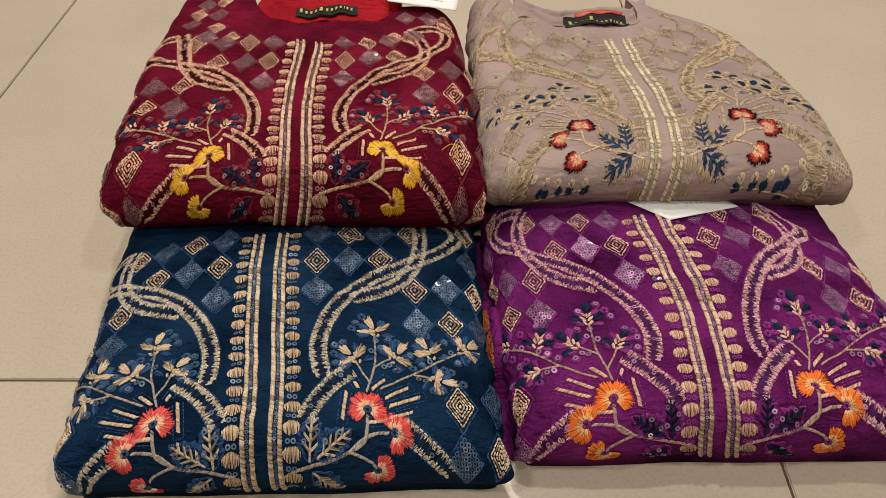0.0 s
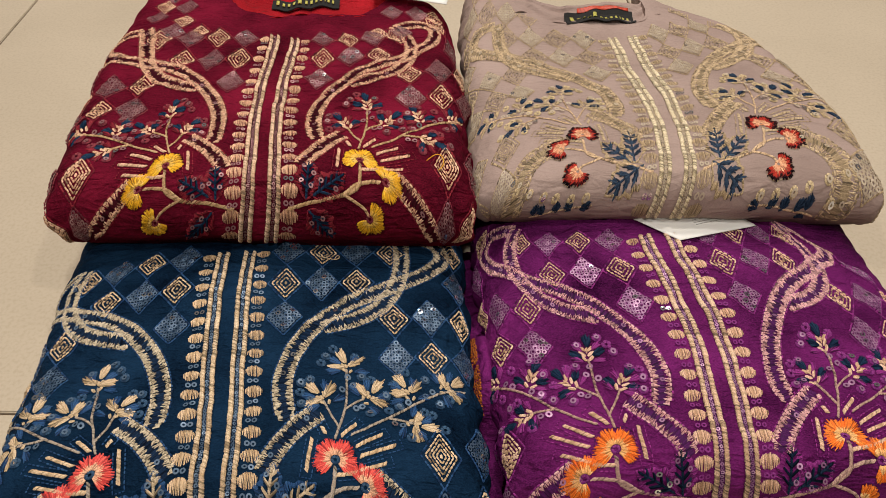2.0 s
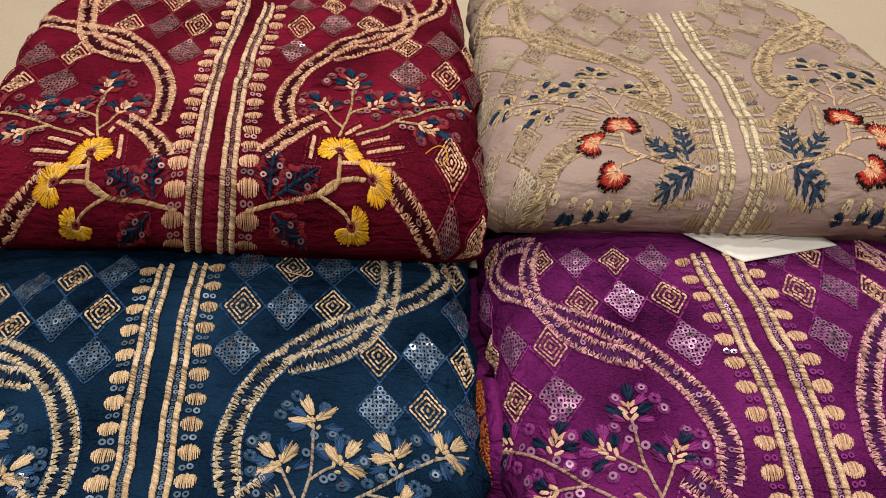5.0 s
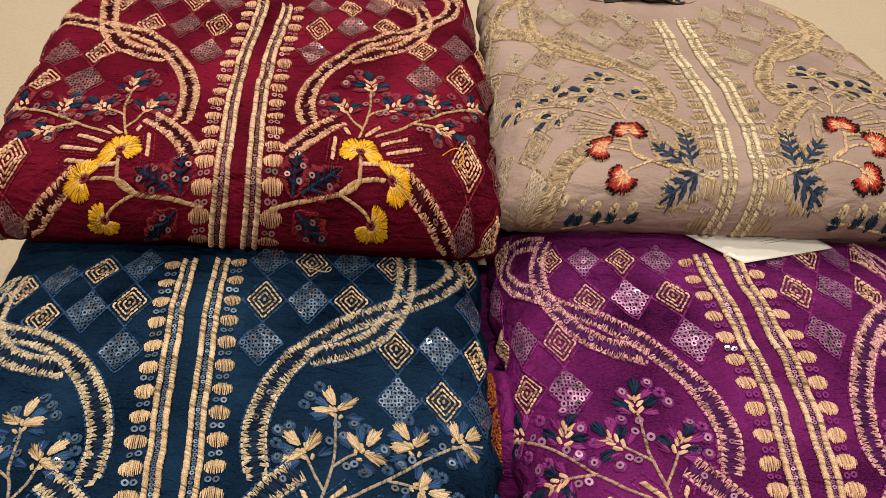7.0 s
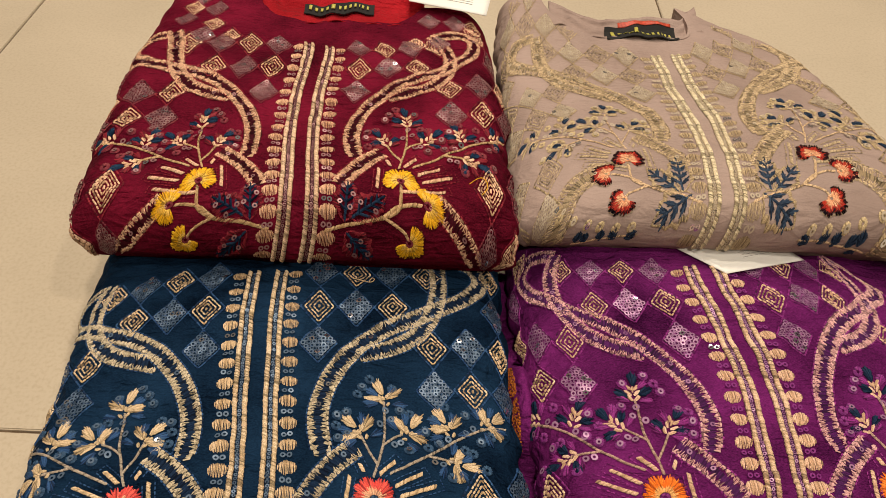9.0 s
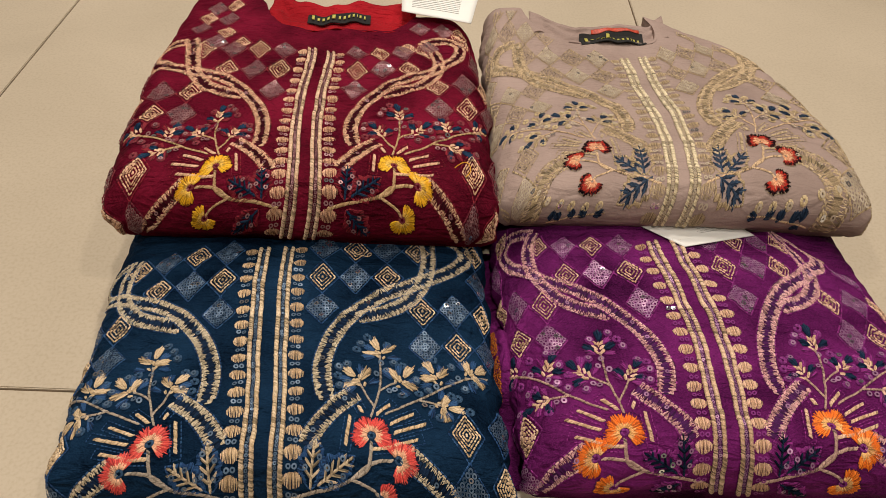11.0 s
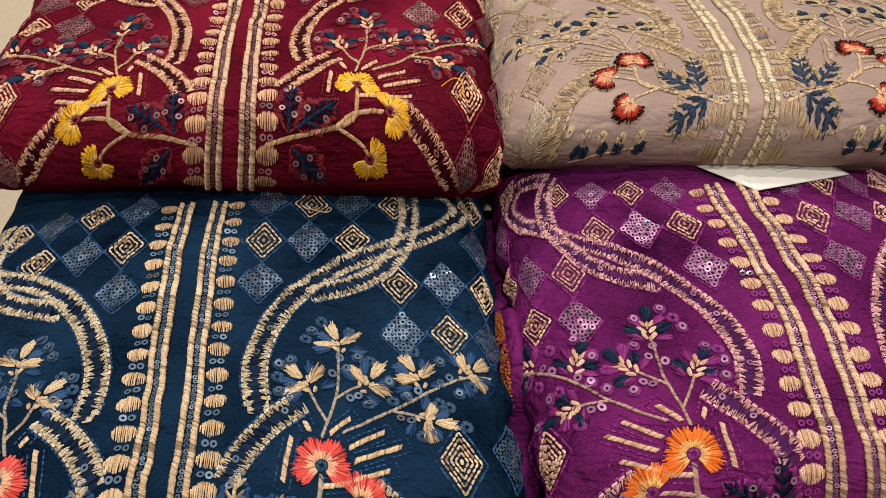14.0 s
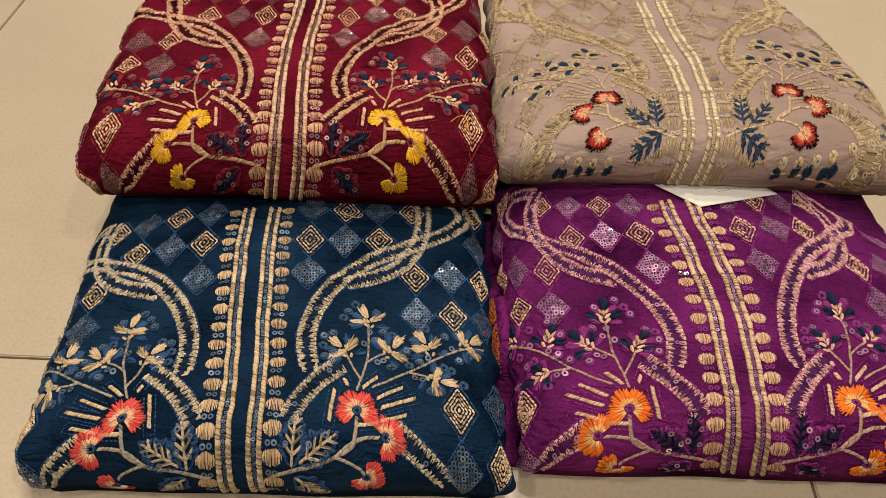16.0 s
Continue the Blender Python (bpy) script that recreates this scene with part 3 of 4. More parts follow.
    def band(self, points, width):
        """A scroll: dashed outlines, cream teeth pointing inwards, a dark stitched middle."""
        w = width / 2
        st, teeth, mid = self.begin(), self.begin(), self.begin()
        line = spline(points, 0.00072)
        tan = np.gradient(line, axis=0)
        tan /= np.maximum(np.linalg.norm(tan, axis=1, keepdims=True), 1e-9)
        for (x, y), (tx, ty) in zip(line, tan):
            nx, ny = -ty, tx
            for s in (-1, 1):
                ln = w * self.rng.choice((0.28, 0.40, 0.52, 0.66)) * self.rng.uniform(0.85, 1.15)
                ox, oy = x + nx * s * w * 0.93, y + ny * s * w * 0.93
                sh = self.rng.uniform(-0.0012, 0.0016)
                teeth.strand((ox, oy), (ox - nx * s * ln + tx * sh, oy - ny * s * ln + ty * sh), 0.00054, 0.0010)
            j = self.rng.uniform(-0.3, 0.3)
            mid.strand((x + nx * w * (0.45 + j * 0.3), y + ny * w * (0.45 + j * 0.3)), (x - nx * w * (0.45 - j * 0.3) + tx * 0.001, y - ny * w * (0.45 - j * 0.3) + ty * 0.001), 0.0009, 0.0004, 0.0001)
        motif = self.done(teeth, "scroll_band", "band", label="curved band of cream feathered satin stitch")
        if not motif:
            return
        self.done(mid, "filling", "dark", motif, kind="stuff")
        for s in (-1, 1):
            running(st, offset(points, s * w * 1.03), 0.0030, 0.0004, 0.0014, 0.0010)
        self.done(st, "edge_stitch", "band", motif, kind="stuff")
        st = self.begin()
        for s in (-1, 1):
            running(st, offset(points, s * w * 1.22), 0.0024, 0.0005, 0.0011, 0.0007)
        self.done(st, "outline", "accent", motif, kind="stuff")
        st = self.begin()
        for k in range(12, len(line) - 6, 23):
            if self.rng.random() < 0.6:
                st.ring(line[k][0] + self.rng.uniform(-0.001, 0.001), line[k][1], 0.0017, 0.4, 0.0012, 0.2)
        self.done(st, "sequin_scatter", "sequin" if self.rng.random() < 0.9 or self.hue == "beige" else "shine", motif, "", "stuff")

    def flower(self, x, y, r, facing, span, lobes=4, flat=1.0):
        """A fan of long and short satin stitches with a scalloped edge round an eyelet."""
        outer, inner, rim = self.begin(), self.begin(), self.begin()
        n = int(span / 2.3)
        for i in range(n):
            t = i / (n - 1)
            a = math.radians(facing - span / 2 + span * t) + self.rng.uniform(-0.02, 0.02)
            lobe = abs(math.sin(math.pi * lobes * t))
            reach = r * (0.80 + 0.20 * lobe ** 0.6) * self.rng.uniform(0.82, 1.08)
            c, s = math.cos(a), math.sin(a) * flat
            k = self.rng.uniform(0.34, 0.56)
            outer.strand((x + c * reach * k, y + s * reach * k), (x + c * reach, y + s * reach), 0.00078, 0.0012)
            if self.hue == "beige" and i % 3:
                rim.strand((x + c * reach * 0.84, y + s * reach * 0.84), (x + c * reach * 1.05, y + s * reach * 1.05), 0.0009, 0.0012, 0.0007)
            if i % 4:
                a += self.rng.uniform(-0.03, 0.03)
                k = self.rng.uniform(0.42, 0.72)
                inner.strand((x + math.cos(a) * r * 0.22, y + math.sin(a) * flat * r * 0.22), (x + math.cos(a) * reach * k, y + math.sin(a) * flat * reach * k), 0.0008, 0.0012, 0.0006)
        head = self.done(outer, "flower_motif", "petal", label="fan-shaped satin stitch flower head")
        if not head:
            return
        self.done(inner, "petal_throat", "core", head)
        self.done(rim, "petal_rim", "rim", head)
        st = self.begin()
        for i in range(14):
            a = 6.2832 * i / 14
            st.strand((x + math.cos(a) * 0.0011, y + math.sin(a) * flat * 0.0011), (x + math.cos(a) * 0.0029, y + math.sin(a) * flat * 0.0029), 0.0011, 0.0010)
        self.done(st, "eyelet", "rung" if self.hue != "beige" else "core", head)
        st = self.begin()
        edge = []
        for i in range(40):
            t = i / 39
            a = math.radians(facing - span / 2 + span * t)
            rr = r * (0.86 + 0.20 * abs(math.sin(math.pi * lobes * t)) ** 0.6)
            edge.append((x + math.cos(a) * rr, y + math.sin(a) * flat * rr))
        running(st, edge, 0.0024, 0.0008, 0.0006, 0.0005)
        self.done(st, "outline", "dark", head)

    def fan(self, st, x, y, ang, length, spread, n, w=0.0009):
        for i in range(n):
            t = (i / (n - 1) if n > 1 else 0.5) * 2 - 1
            a = ang + spread * t
            ln = length * (1 - 0.26 * t * t) * self.rng.uniform(0.80, 1.08)
            c, s = math.cos(a), math.sin(a)
            k = 0.12 + 0.1 * self.rng.random()
            st.strand((x + c * ln * k, y + s * ln * k), (x + c * ln, y + s * ln), w, 0.0010)

    def leaf(self, st, x, y, ang, length, wide, pairs=4, w=0.0012):
        """A pointed leaf of slanting strokes either side of its vein."""
        c, s = math.cos(ang), math.sin(ang)
        for k in range(pairs):
            t0 = 0.04 + 0.50 * k / pairs
            for side in (-1, 1):
                for j in (0, 1):
                    t1 = min(1.0, t0 + 0.40 + 0.07 * j) * self.rng.uniform(0.95, 1.04)
                    o = side * wide * math.sin(math.pi * min(0.95, t1 * 0.86)) * self.rng.uniform(0.75, 1.1) * (1 - 0.35 * j)
                    st.strand((x + c * length * t0, y + s * length * t0), (x + c * length * t1 - s * o, y + s * length * t1 + c * o), w, 0.0010, 0.0003 + 0.0002 * j)
        for o in (-0.0004, 0.0004):
            st.strand((x + c * length * 0.45 - s * o, y + s * length * 0.45 + c * o), (x + c * length * 1.03, y + s * length * 1.03), w, 0.0010, 0.0006)

    def sprig(self, x, y, deg, side=1, size=1.0):
        """A twig end: broad satin leaves, short fat stitches along the twig and feathery tufts between."""
        a = math.radians(deg)
        c, s = math.cos(a), math.sin(a)
        z = size / 1000

        def spot(f, l):
            return x + (c * f - s * l * side) * z, y + (s * f + c * l * side) * z

        def tuft(st, f, l, turn, length, spread, n, w):
            self.fan(st, *spot(f, l), a + side * turn, length * z, spread, n, w * size)

        if self.hue == "blue":
            st = self.begin()
            for f, l, turn, length in ((4, 0.5, 0.22, 12.0), (0, 0, 1.38, 11.5), (0.5, -0.5, -0.98, 12.5)):
                turn += self.rng.uniform(-0.12, 0.12)
                tuft(st, f, l, turn, length * 1.12, 0.34, 9, 0.00098)
                tuft(st, f, l, turn, length * 0.72, 0.42, 7, 0.00095)
            for f, l, turn, length in ((1, 1, 0.7, 5.5), (1, -1, -0.35, 5.5), (-4, 0.5, 0.7, 5.5), (-5, -0.5, -0.75, 5.5), (-1, 0, 0.1, 6)):
                tuft(st, f, l, turn, length, 0.10, 2, 0.0014)
            motif = self.done(st, "leaf_sprig", "leaf", label="three broad cream satin leaves")
            if motif:
                st = self.begin()
                for f, l, turn in ((3, 3, 0.85), (3, -3, -0.45), (-3, 3.5, 1.6), (-4, -3.5, -1.5)):
                    tuft(st, f, l, turn, 10.5, 0.34, 9, 0.0008)
                self.done(st, "side_tuft", "accent", motif)
            return
        st = self.begin()
        for f, l, turn, length in ((8.5, 0.3, 0.12, 9.5), (1.5, 3.0, 1.05, 8.5), (0.0, -3.0, -1.25, 8.5)):
            tuft(st, f, l, turn + self.rng.uniform(-0.12, 0.12), length * 1.25, 0.40, 11, 0.00095)
            tuft(st, f, l, turn, length * 0.85, 0.46, 9, 0.00095)
        motif = self.done(st, "leaf_sprig", "leaf", label="small sprig of dark satin leaves")
        if not motif:
            return
        st = self.begin()
        for f, l, turn in ((6.5, 2.5, 0.80), (4.5, -2.5, -0.72), (-3.0, 2.5, 1.35), (-4.0, -2.0, -1.2)):
            tuft(st, f, l, turn, 10.5, 0.32, 9, 0.00085)
        self.done(st, "side_tuft", "accent", motif)
        st = self.begin()
        for f in (-3.5, 1.0, 5.5):
            for l, turn in ((0.1, 0.72), (-0.1, -0.68)):
                tuft(st, f, l, turn + self.rng.uniform(-0.2, 0.2), 9.0, 0.06, 2, 0.0019)
        tuft(st, 3.0, 0, 0.0, 8.0, 0.05, 2, 0.0011)
        self.done(st, "vein", "cream", motif)

    def stem(self, points, width=0.0017, colour="stem"):
        st = self.begin()
        rope(st, points, width * (0.75 if self.hue == "beige" else 0.92), 0.0010, 1.1, 0.0010)
        self.done(st, "stem", colour)

    def ray(self, a, b):
        """A short cord with a looped outline of running stitch."""
        st = self.begin()
        rope(st, [a, b], 0.0023, 0.0009, 0.8, 0.0012)
        motif = self.done(st, "ray_stitch", "cream")
        if not motif:
            return
        dx, dy = b[0] - a[0], b[1] - a[1]
        n = math.hypot(dx, dy)
        nx, ny, tx, ty = -dy / n * 0.0034, dx / n * 0.0034, dx / n * 0.004, dy / n * 0.004
        st = self.begin()
        running(st, [(a[0] + nx, a[1] + ny), (b[0] + nx + tx, b[1] + ny + ty)], 0.0022, 0.0005, 0.0008)
        running(st, [(b[0] + nx + tx, b[1] + ny + ty), (b[0] - nx + tx, b[1] - ny + ty)], 0.0018, 0.0005, 0.0008)
        running(st, [(b[0] - nx + tx, b[1] - ny + ty), (a[0] - nx, a[1] - ny)], 0.0022, 0.0005, 0.0008)
        self.done(st, "outline", "accent", motif)

    def feather(self, foot, tip, wide, barbs=4):
        """A leaf with a fuzzy stitched rim and a feathered vein."""
        (x0, y0), (x1, y1) = foot, tip
        wide *= 1.18
        long = 1.35 if self.hue == "beige" else 1.0
        dx, dy = x1 - x0, y1 - y0
        n = math.hypot(dx, dy)
        tx, ty = dx / n, dy / n
        rim = self.begin()
        for i in range(46):
            t = (i + 0.5) / 46
            w = wide * math.sin(math.pi * t ** 0.8) * (1 + 0.12 * math.sin(t * 28))
            for s in (-1, 1):
                px, py = x0 + dx * t - ty * w * s, y0 + dy * t + tx * w * s
                k = self.rng.uniform(0.18, 0.36) if self.hue == "beige" else self.rng.uniform(0.25, 0.60)
                rim.strand((px, py), (px + ty * w * s * k - tx * 0.0012, py - tx * w * s * k - ty * 0.0012), 0.0009, 0.0009)
        motif = self.done(rim, "leaf_motif", "accent", label="leaf with fuzzy stitched rim and feathered vein")
        if not motif:
            return
        st = self.begin()
        rope(st, [(x0, y0), (x0 + dx * 0.92, y0 + dy * 0.92)], 0.0014, 0.0010, 1.0)
        for i in range(barbs):
            t = 0.15 + 0.7 * i / barbs
            for s in (-1, 1):
                if self.hue == "beige":
                    a = math.atan2(dy, dx) + s * 0.72
                    self.leaf(st, x0 + dx * t, y0 + dy * t, a, wide * (1.0 - 0.35 * t), wide * 0.17, 2, 0.0009)
                    continue
                a = math.atan2(dy, dx) + s * 0.75
                ln = wide * (0.95 - 0.45 * t) * long
                px, py = x0 + dx * t, y0 + dy * t
                for j in (0, 1):
                    st.strand((px + tx * 0.001 * j, py + ty * 0.001 * j), (px + math.cos(a) * ln + tx * 0.001 * j, py + math.sin(a) * ln + ty * 0.001 * j), 0.0009, 0.0012, 0.0005)
        self.done(st, "vein", "vein", motif)
        st = self.begin()
        for t, o in ((0.35, 0.45), (0.55, -0.5), (0.72, 0.3), (0.25, -0.35)):
            if self.hue != "beige" and self.rng.random() < 0.8:
                st.ring(x0 + dx * t - ty * wide * o, y0 + dy * t + tx * wide * o, 0.0018, 0.4, 0.0014, 0.25)
        self.done(st, "sequin_scatter", "sequin" if self.rng.random() < 0.93 else "shine", motif, "", "stuff")

    def eyelet(self, x, y, r=0.0033):
        st = self.begin()
        for i in range(16):
            a = 6.2832 * i / 16 + self.rng.uniform(-0.05, 0.05)
            st.strand((x + math.cos(a) * r * 0.28, y + math.sin(a) * r * 0.28), (x + math.cos(a) * r, y + math.sin(a) * r), 0.0012, 0.0009)
        ring = self.done(st, "eyelet_ring", "rung")
        if ring and self.rng.random() < 0.55:
            st = self.begin()
            st.ring(x, y, 0.0019, 0.4, 0.0016, 0.2)
            self.done(st, "loose_sequin", "sequin" if self.rng.random() < 0.86 else "shine", ring)


# ---- the design, in millimetres; each half mirrors the other ----
def mm(points, s=1):
    return [(s * u / 1000, v / 1000) for u, v in points]


SCROLL = [(126, 224), (137, 223), (150, 217), (154, 202), (142, 187), (122, 176.5), (104, 165.5), (88, 158), (72, 147), (58.5, 132.5), (48, 116), (41, 99), (38, 82), (39, 67), (41, 57)]
LOOP = [(124, 226), (122.5, 212), (122, 197), (119, 180), (112, 163), (101, 148.5), (86, 139), (73, 134.5), (64, 131)]
RAYS = [((4, 16), (13, 25)), ((13, 9), (29, 18)), ((15.5, 3), (37, 11)), ((15, -6), (31, -1)), ((1, -9), (13, -7)), ((-14, 13), (-17, -8)), ((-6, 17), (-8, 22))]
EYELETS = [(85, 108), (110, 86), (118, 96), (131, 92), (105, 67), (118, 48), (133, 66), (71, 113), (66, 107), (63, 101), (50, 85), (56, 87), (49, 78), (50, 69), (89, 91), (95, 89), (104, 78), (93, 64), (139, 74), (128, 68), (146, 78), (112, 71), (140, 55), (56, 72)]


def embroider(owner, fold, stretch, hue, seed, back=None, rows=(0, 1, 2, 3), low=-14, tall=True):
    cl = Cloth(fold, stretch, back)
    nd = Needle(owner, cl, hue, seed)
    vs = [(low - 16 + 15.6 * k) for k in range(17)]
    for s in (-1, 1):
        for u in (6.0, 12.2):
            nd.braid(mm([(u + 0.004 * max(0, v - 60), v) for v in range(low - 30, 216, 12)], s), 0.0030)
        nd.sequin_tape(mm([(9.1 + 0.004 * max(0, v - 60), v) for v in range(low - 30, 216, 12)], s))
        for v in vs:
            if v < 212:
                grow = 1 - 0.0010 * max(0, v)
                nd.dot(s * 0.0198, v / 1000, 0.0060 * grow, 0.0049 * grow)
                nd.pair(s * 0.0193, v / 1000 - 0.0078)
        for r in rows:
            for c in range(6):
                u, v = 38 + 25.1 * c, 174 - 33.2 * (r - 1) + (2 if c > 3 else 0)
                if r == 1 and c == 3:
                    continue
                if (r == 1 and c == 4) or (r == 2 and c in (1, 2)) or (r == 3 and c < 3) or (r == 0 and c == 4) or (r < 0 and c < 2 - r - 1):
                    continue
                if (r + c) % 2:
                    nd.diamond(s * u / 1000, v / 1000, 0.0112, 0.0146)
                else:
                    nd.spangles(s * u / 1000, v / 1000, 0.0124, 0.0162)
        if tall:
            nd.diamond(s * 0.1353, 0.0367, 0.0112, 0.0172, True)
            nd.spangles(s * 0.1645, 0.046, 0.0125, 0.0185)
            nd.spangles(s * 0.1353, 0.0005, 0.0135, 0.0175)
            nd.diamond(s * 0.1635, 0.006, 0.0105, 0.0165, True)
        nd.band(mm(SCROLL, s), 0.0114)
        nd.band(mm(LOOP, s), 0.0110)
        nd.band(mm([(60, 63), (45, 49), (33, 33), (28, 22)], s), 0.0118)
        if hue == "beige":
            nd.band(mm([(88, 18), (102, 16), (114, 8), (120, -5), (121, -20), (120, -34)], s), 0.0150)
        else:
            nd.band(mm([(93, 20), (103, 12), (114, 3), (125, -9)], s), 0.0125)
        # flowers on their stems
        nd.stem(mm([(19, -9.7), (34, -5), (48, -1), (57, 2.5), (67, 9), (69.5, 16), (70.6, 26)], s), 0.0022)
        nd.stem(mm([(57, 2.5), (66, 10), (76, 14), (84, 15)], s), 0.0021)
        nd.stem(mm([(57, 2.5), (65, 0), (71, -3), (73.5, -6)], s), 0.0019)
        sag = (-0.002, -0.005) if hue == "blue" and s < 0 else (0.0, 0.0)
        small, flat = (0.90, (0.85, 0.85, 0.85)) if hue == "beige" else (0.92 if hue == "red" else 1.0, (1.0, 1.0, 1.0))
        nd.flower(s * 0.0706, 0.0302, 0.0138 * small, 90, 285, 4, flat[0])
        nd.flower(s * 0.0880, 0.0154, 0.0132 * small, 90 - s * 78, 255, 4, flat[1])
        nd.flower(s * 0.0745 + sag[0], -0.0078 + sag[1], 0.0122 * small, 90 - s * 128, 240, 3, flat[2])
        for a, b in RAYS:
            nd.ray((s * (70.6 + a[0]) / 1000, (30.2 + a[1]) / 1000), (s * (70.6 + b[0]) / 1000, (30.2 + b[1]) / 1000))
        # leaves at the foot of the stems
        if hue == "beige":
            nd.feather((s * 0.032, -0.002), (s * 0.0345, 0.034), 0.0085, 4)
            nd.feather((s * 0.036, -0.002), (s * 0.057, 0.021), 0.0080, 3)
            nd.feather((s * 0.026, -0.005), (s * 0.051, -0.022), 0.0100, 3)
            for u, v in ((121, -7), (109, -13), (97, -18), (87, -21), (75, -23), (64, -23), (115, -22)):
                nd.eyelet(s * u / 1000, v / 1000, 0.0030)
            nd.stem(mm([(108, -30), (95, -29), (80, -28), (58, -27)], s), 0.0012)
            for u, v, d in ((101, -28, 95), (93, -29, 55), (83, -30, 75), (72, -29, 40), (104, -33, 170), (66, -29, 150)):
                st = nd.begin()
                nd.leaf(st, s * u / 1000, v / 1000, math.radians(d if s > 0 else 180 - d), 0.0078, 0.0032, 6, 0.0009)
                nd.done(st, "leaf_sprig", "leaf", label="small dark satin leaf")
        else:
            nd.feather((s * 0.031, -0.003), (s * 0.0345, 0.028), 0.0075)
            nd.feather((s * 0.036, -0.001), (s * 0.060, 0.016), 0.0078)
            nd.feather((s * 0.033, -0.010), (s * 0.052, -0.028), 0.0080)
        # sprigs
        nd.stem(mm([(70.6, 44), (75, 58), (78.5, 74), (79.5, 96)], s), 0.0014)
        nd.stem(mm([(73, 52), (68, 62), (64, 71)], s), 0.0013)
        nd.stem(mm([(77, 66), (84, 72), (89, 75)], s), 0.0013)
        nd.stem(mm([(80.8, 47), (102, 59.6), (125, 75), (140, 82), (158, 87)], s), 0.0015)
        nd.stem(mm([(104, 61), (113, 60), (121, 58.5)], s), 0.0014)
        for u, v, d in ((79.8, 98, 95), (64, 72.5, 118), (92, 76, 42), (119, 80, 105), (144, 86, 20), (120, 58.5, -25)):
            nd.sprig(s * u / 1000, v / 1000, d if s > 0 else 180 - d, s, {"blue": 1.0, "beige": 0.92}.get(hue, 0.92))
        for u, v in EYELETS:
            nd.eyelet(s * u / 1000, v / 1000)
        for u, v in ((80, 90), (83, 84), (76, 80), (84, 67), (88, 69), (113, 70), (118, 74), (130, 80), (135, 83), (108, 57), (113, 56)):
            st = nd.begin()
            st.ring(s * u / 1000, v / 1000, 0.0022, 0.4, 0.0009, 0.25)
            nd.done(st, "loose_sequin", "sequin" if nd.rng.random() < 0.92 else "shine")
    return nd


blue_needle = embroider(blue, BLUE, STRETCH_BLUE, "blue", 11)
purple_needle = embroider(purple, PURPLE, STRETCH_PURPLE, "purple", 23)
red_needle = embroider(red, RED, STRETCH_RED, "red", 37, RED_BACK)
# the maroon tunic's shoulders carry more diamonds, straight on the cloth
FLAT = [(0.0, 0.15), (0.0, 0.1)] + [(0.0, 0.0)] * 3 + [(0.1, 0.0)] + [(0.0, 0.0)] * 9
red_needle.cloth = Cloth(RED, FLAT, RED_BACK)
for u, v in ((87.5, 205.6), (141, 246), (-71.3, 210), (-113.9, 256), (-88.6, 226), (-91, 277)):
    red_needle.diamond(u / 1000, v / 1000, 0.0098, 0.0108)
for u, v in ((107.5, 213), (101, 247), (124, 247), (-94.6, 209), (-110, 274), (-92.4, 252), (-117, 237)):
    red_needle.spangles(u / 1000, v / 1000, 0.0108, 0.0122)
beige_needle = embroider(beige, BEIGE, STRETCH_BEIGE, "beige", 53, BEIGE_BACK, rows=(-2, -1, 0, 1, 2, 3))


# ---- necklines, labels, tags ----
def sheet(fn, nu, nv, thick=0.0012):
    """A thin solid sheet over fn(a, b), a and b from 0 to 1."""
    bm = bmesh.new()
    top = [[bm.verts.new(fn(i / nu, j / nv)) for i in range(nu + 1)] for j in range(nv + 1)]
    low = [[bm.verts.new(v.co - Vector((0, 0, thick))) for v in row] for row in top]
    for j in range(nv):
        for i in range(nu):
            bm.faces.new((top[j][i], top[j][i + 1], top[j + 1][i + 1], top[j + 1][i]))
            bm.faces.new((low[j][i], low[j + 1][i], low[j + 1][i + 1], low[j][i + 1]))
    for j in range(nv):
        bm.faces.new((top[j][0], top[j + 1][0], low[j + 1][0], low[j][0]))
        bm.faces.new((top[j][nu], low[j][nu], low[j + 1][nu], top[j + 1][nu]))
    for i in range(nu):
        bm.faces.new((top[0][i], low[0][i], low[0][i + 1], top[0][i + 1]))
        bm.faces.new((top[nv][i], top[nv][i + 1], low[nv][i + 1], low[nv][i]))
    return bm


def neck_back(fold, back, owner, material, p0, p1, low, reach, name, drop, lift, seed):
    """The inside of the garment's back, seen through the neck opening."""
    def place(a, b):
        p = p0 + (p1 - p0) * a
        e = fold.at(p, min(back(p), low + 0.02) - 0.006)
        edge = 1 - (2 * a - 1) ** 4
        y = e.y + 0.004 + (reach + 0.010 * noise.noise((a * 4 + seed, 0, 2)) + 0.012 * (1 - edge)) * b
        z = e.z - drop * min(1.0, max(0.0, b) * 5) - 0.004 * math.sin(math.pi * max(0.0, b)) * edge + lift * max(0.0, b) + 0.004 * noise.noise((a * 9 + seed, b * 4, seed))
        return Vector((e.x, y, z))
    part(name, sheet(place, 70, 20), material, owner, "plain inner cloth of the neckline")
    return place


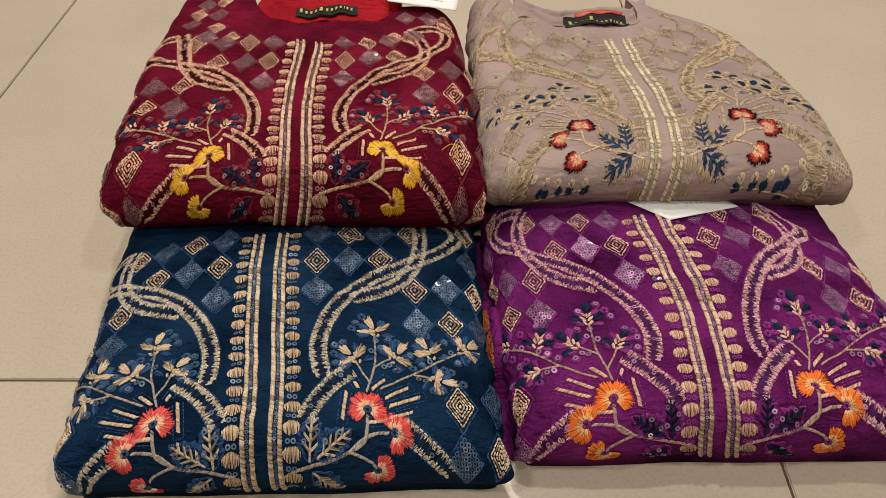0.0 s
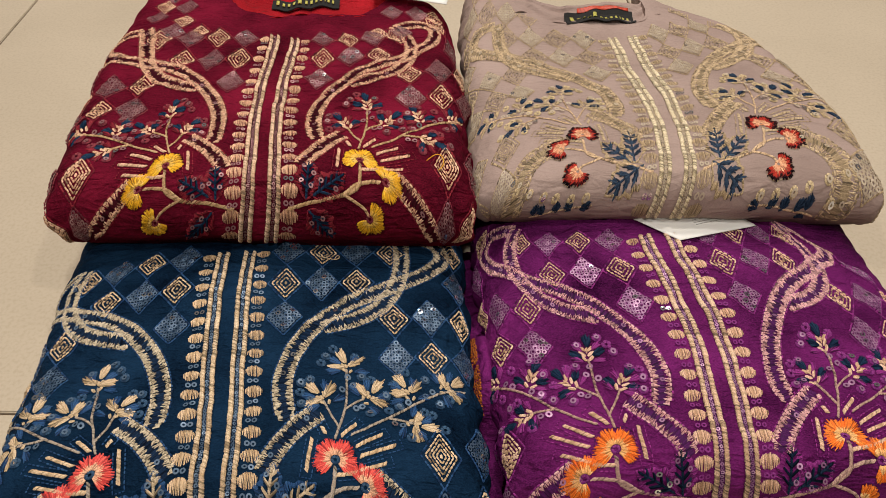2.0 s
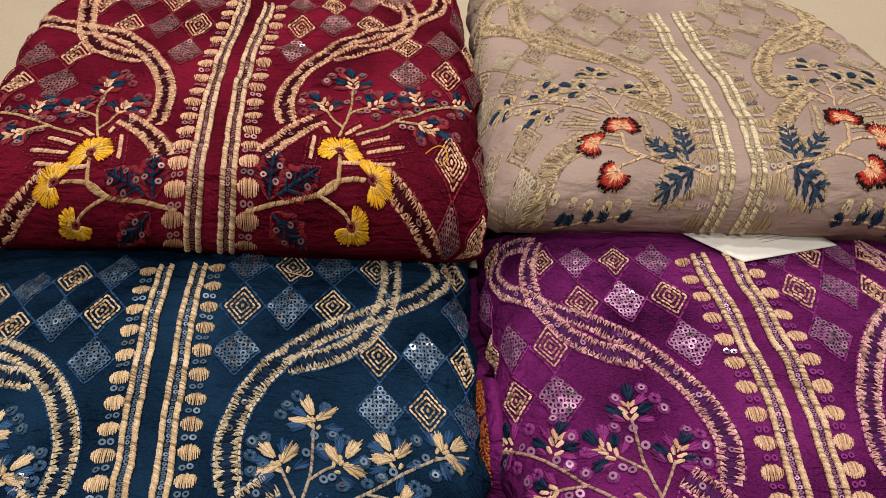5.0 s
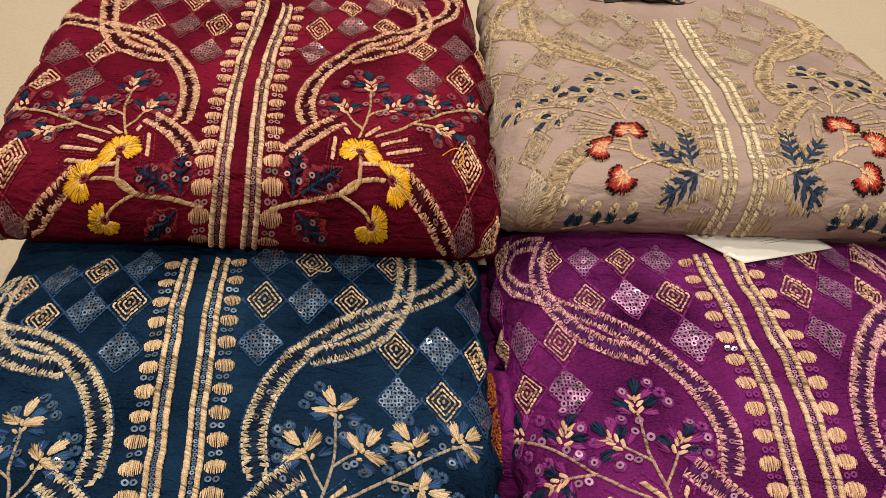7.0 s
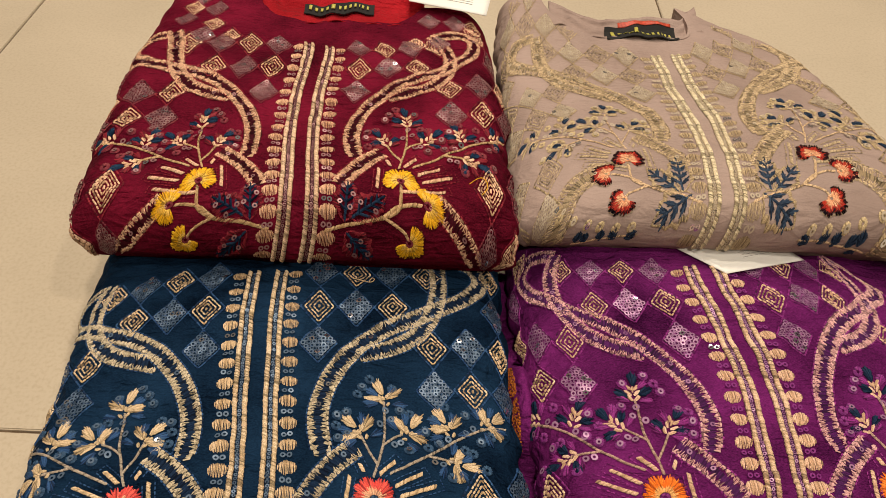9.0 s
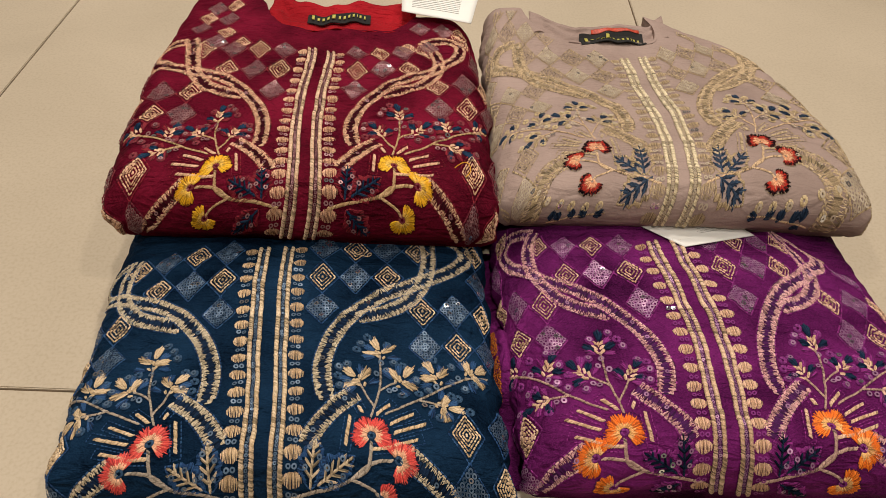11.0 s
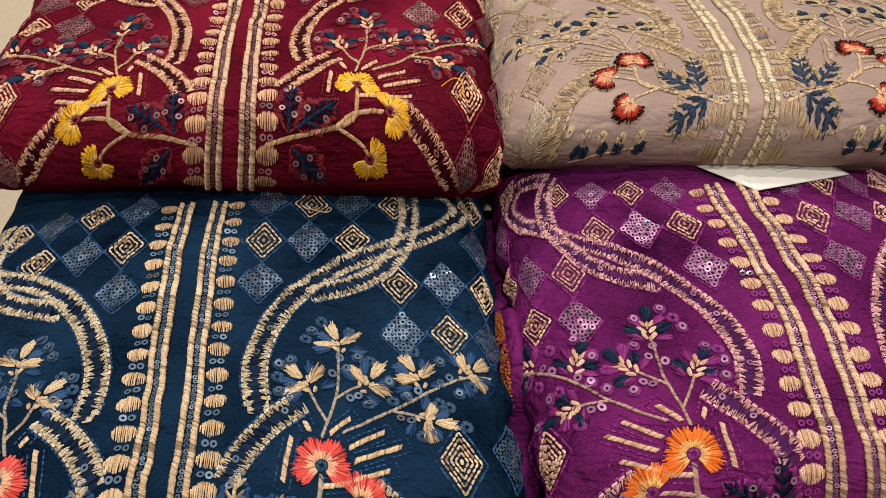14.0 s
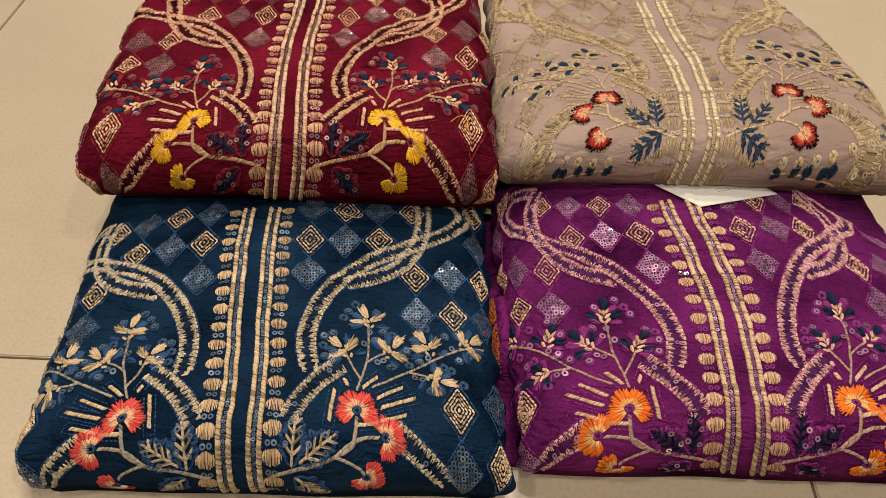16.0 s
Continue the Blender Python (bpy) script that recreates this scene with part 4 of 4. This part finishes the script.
def woven_label(place, a0, a1, b0, b1, owner, strip, rear=0.004):
    """A black woven label with bars for its lettering, sewn inside the neck."""
    def on(lift):
        def fn(a, b):
            v = place(a0 + (a1 - a0) * a, b0 + (b1 - b0) * b)
            return v + Vector((0, 0, lift + 0.002 * math.sin(3.1 * a) + rear * b))
        return fn
    f = on(0.0020)
    label = part("woven_label", sheet(f, 24, 6, 0.0009), LABEL_BLACK, owner, "black woven label with yellow lettering bars", False)
    rng = random.Random(5)
    x = 0.07
    for k, w in enumerate((0.075, 0.06, 0.06, 0.06, 0.085, 0.055, 0.055, 0.055, 0.05, 0.02, 0.05, 0.045)):
        h = 0.46 if k in (0, 4) else 0.32
        g = lambda a, b, x=x, w=w, h=h: f(x + w * 0.62 * a, 0.30 + h * b) + Vector((0, 0, 0.0016))
        part("lettering_bar", sheet(g, 2, 2, 0.0004), LABEL_GOLD, label)
        x += w + 0.018
    if strip:
        g = lambda a, b: f(0.18 + 0.76 * a, 0.99 + 0.20 * b) + Vector((0, 0, 0.0008))
        part("printed_strip", sheet(g, 16, 5, 0.0006), LABEL_RED, label, "red and orange woven strip behind the label")


red_place = neck_back(RED, RED_BACK, red, LINING, -0.059, 0.095, 0.2365, 0.066, "neck_lining", 0.009, 0.004, 1.0)
woven_label(red_place, 0.271, 0.690, 0.46, 0.62, red, False)
beige_place = neck_back(BEIGE, BEIGE_BACK, beige, CLOTH["beige"], -0.098, 0.072, 0.240, 0.034, "neck_facing", 0.005, 0.006, 6.0)
woven_label(beige_place, 0.32, 0.765, -0.10, 0.62, beige, True, 0.001)


def paper_tag(name, corners, label, lines):
    """A white card, slightly bowed, with faint printed lines."""
    c = [Vector(p) for p in corners]
    def fn(a, b):
        v = (c[0] * (1 - a) + c[1] * a) * (1 - b) + (c[3] * (1 - a) + c[2] * a) * b
        return Vector((v.x, v.y, v.z + 0.0015 * math.sin(3.1 * a) * math.sin(2.2 * b)))
    tag = tagged(part(name, sheet(fn, 14, 14, 0.0006), PAPER), label, "tag")
    for a0, b0, ln in lines:
        g = lambda a, b, a0=a0, b0=b0, ln=ln: fn(a0 + ln * a, b0 + 0.008 * b) + Vector((0, 0, 0.0003))
        part("print_line", sheet(g, 5, 1, 0.0002), INK, tag)
    return tag


def on_purple(x, y, lift):
    f = PURPLE
    return Vector((x, y, f.at(x - f.curve(f.mid, y - f.front), y - f.front).z + lift))


paper_tag("paper_tag", [on_purple(0.1927, 0.4445, 0.003), on_purple(0.257, 0.4650, 0.003), on_purple(0.225, 0.500, 0.003), on_purple(0.158, 0.474, 0.003)],
          "white paper tag tucked between violet and beige tunics", [(0.42, 0.30, 0.34), (0.42, 0.36, 0.28), (0.45, 0.43, 0.38), (0.45, 0.50, 0.30)])
paper_tag("paper_tag", [(-0.058, 0.697, 0.1480), (0.012, 0.676, 0.1480), (0.022, 0.744, 0.152), (-0.062, 0.757, 0.152)],
          "white paper tag lying on the maroon tunic shoulder", [(0.15, 0.18 + 0.05 * k, 0.65) for k in range(12)])

# the violet tunic's folded sleeve, between the two front garments, with its orange cuff
def sleeve(a, b):
    y = 0.262 + 0.235 * b
    cuff = math.exp(-((b - 0.40) / 0.16) ** 4)
    x = 0.0510 - 0.075 * (y - 0.262) + 0.020 * (a - 0.5)
    z = 0.004 + (0.002 + 0.038 * cuff) * math.sin(math.pi * (0.15 + 0.7 * a)) + 0.002 * noise.noise((a * 3, b * 14, 4))
    return Vector((x, y, z))


folded_sleeve = part("folded_sleeve", sheet(sleeve, 10, 60, 0.006), CLOTH["purple"], purple, "sleeve folded down the side")
CUFF_FLOSS = thread("orange_cuff_floss", (0.24, 0.055, 0.006), (0.46, 0.14, 0.02))


def cord3(bm, a, b, r):
    """A thin round-topped strand between two places."""
    d = (b - a).normalized()
    side = d.cross(Vector((0, 0, 1))).normalized() * r
    up = Vector((0, 0, r))
    rows = [[bm.verts.new(p + o) for o in (side, up, -side)] for p in (a, b)]
    for i in range(2):
        bm.faces.new((rows[0][i], rows[0][i + 1], rows[1][i + 1], rows[1][i]))


bm = bmesh.new()
rng = random.Random(71)
for k in range(620):
    b = 0.255 + 0.29 * k / 620
    if abs(b - 0.405) < 0.006:
        continue
    p, q = sleeve(0.02 + 0.2 * rng.random(), b), sleeve(0.86 + 0.13 * rng.random(), b + 0.012 * rng.uniform(-1, 1))
    mid = (p + q) / 2 + Vector((0, 0, 0.0035))
    p.z += 0.0015
    q.z += 0.0015
    cord3(bm, p, mid, 0.0006)
    cord3(bm, mid, q, 0.0006)
part("cuff_embroidery", bm, CUFF_FLOSS, purple, "dense orange stitched cuff")

# a loose thread end curled on the navy tunic
def loose_thread(points, material, owner, r=0.00035):
    cu = bpy.data.curves.new("loose_thread", "CURVE")
    cu.dimensions, cu.bevel_depth, cu.bevel_resolution = "3D", r, 1
    sp = cu.splines.new("NURBS")
    sp.points.add(len(points) - 1)
    for pt, co in zip(sp.points, points):
        pt.co = (*co, 1)
    sp.use_endpoint_u, sp.order_u = True, 3
    cu.materials.append(material)
    ob = new("loose_thread", cu)
    ob.parent = owner


def above(fold, x, y, lift=0.002):
    return (x, y, fold.at((x - fold.curve(fold.mid, y - fold.front)), y - fold.front).z + lift)


loose_thread([above(BLUE, *c) for c in ((-0.0825, 0.431, 0.002), (-0.075, 0.429, 0.003), (-0.068, 0.427, 0.004), (-0.0655, 0.431, 0.004), (-0.069, 0.433, 0.003), (-0.0700, 0.429, 0.002))], blue_needle.m["cream"], blue)
loose_thread([above(RED, *c) for c in ((0.0, 0.468, 0.002), (0.006, 0.471, 0.006), (0.012, 0.469, 0.006), (0.013, 0.463, 0.003), (0.009, 0.459, 0.002))], red_needle.m["petal"], red)
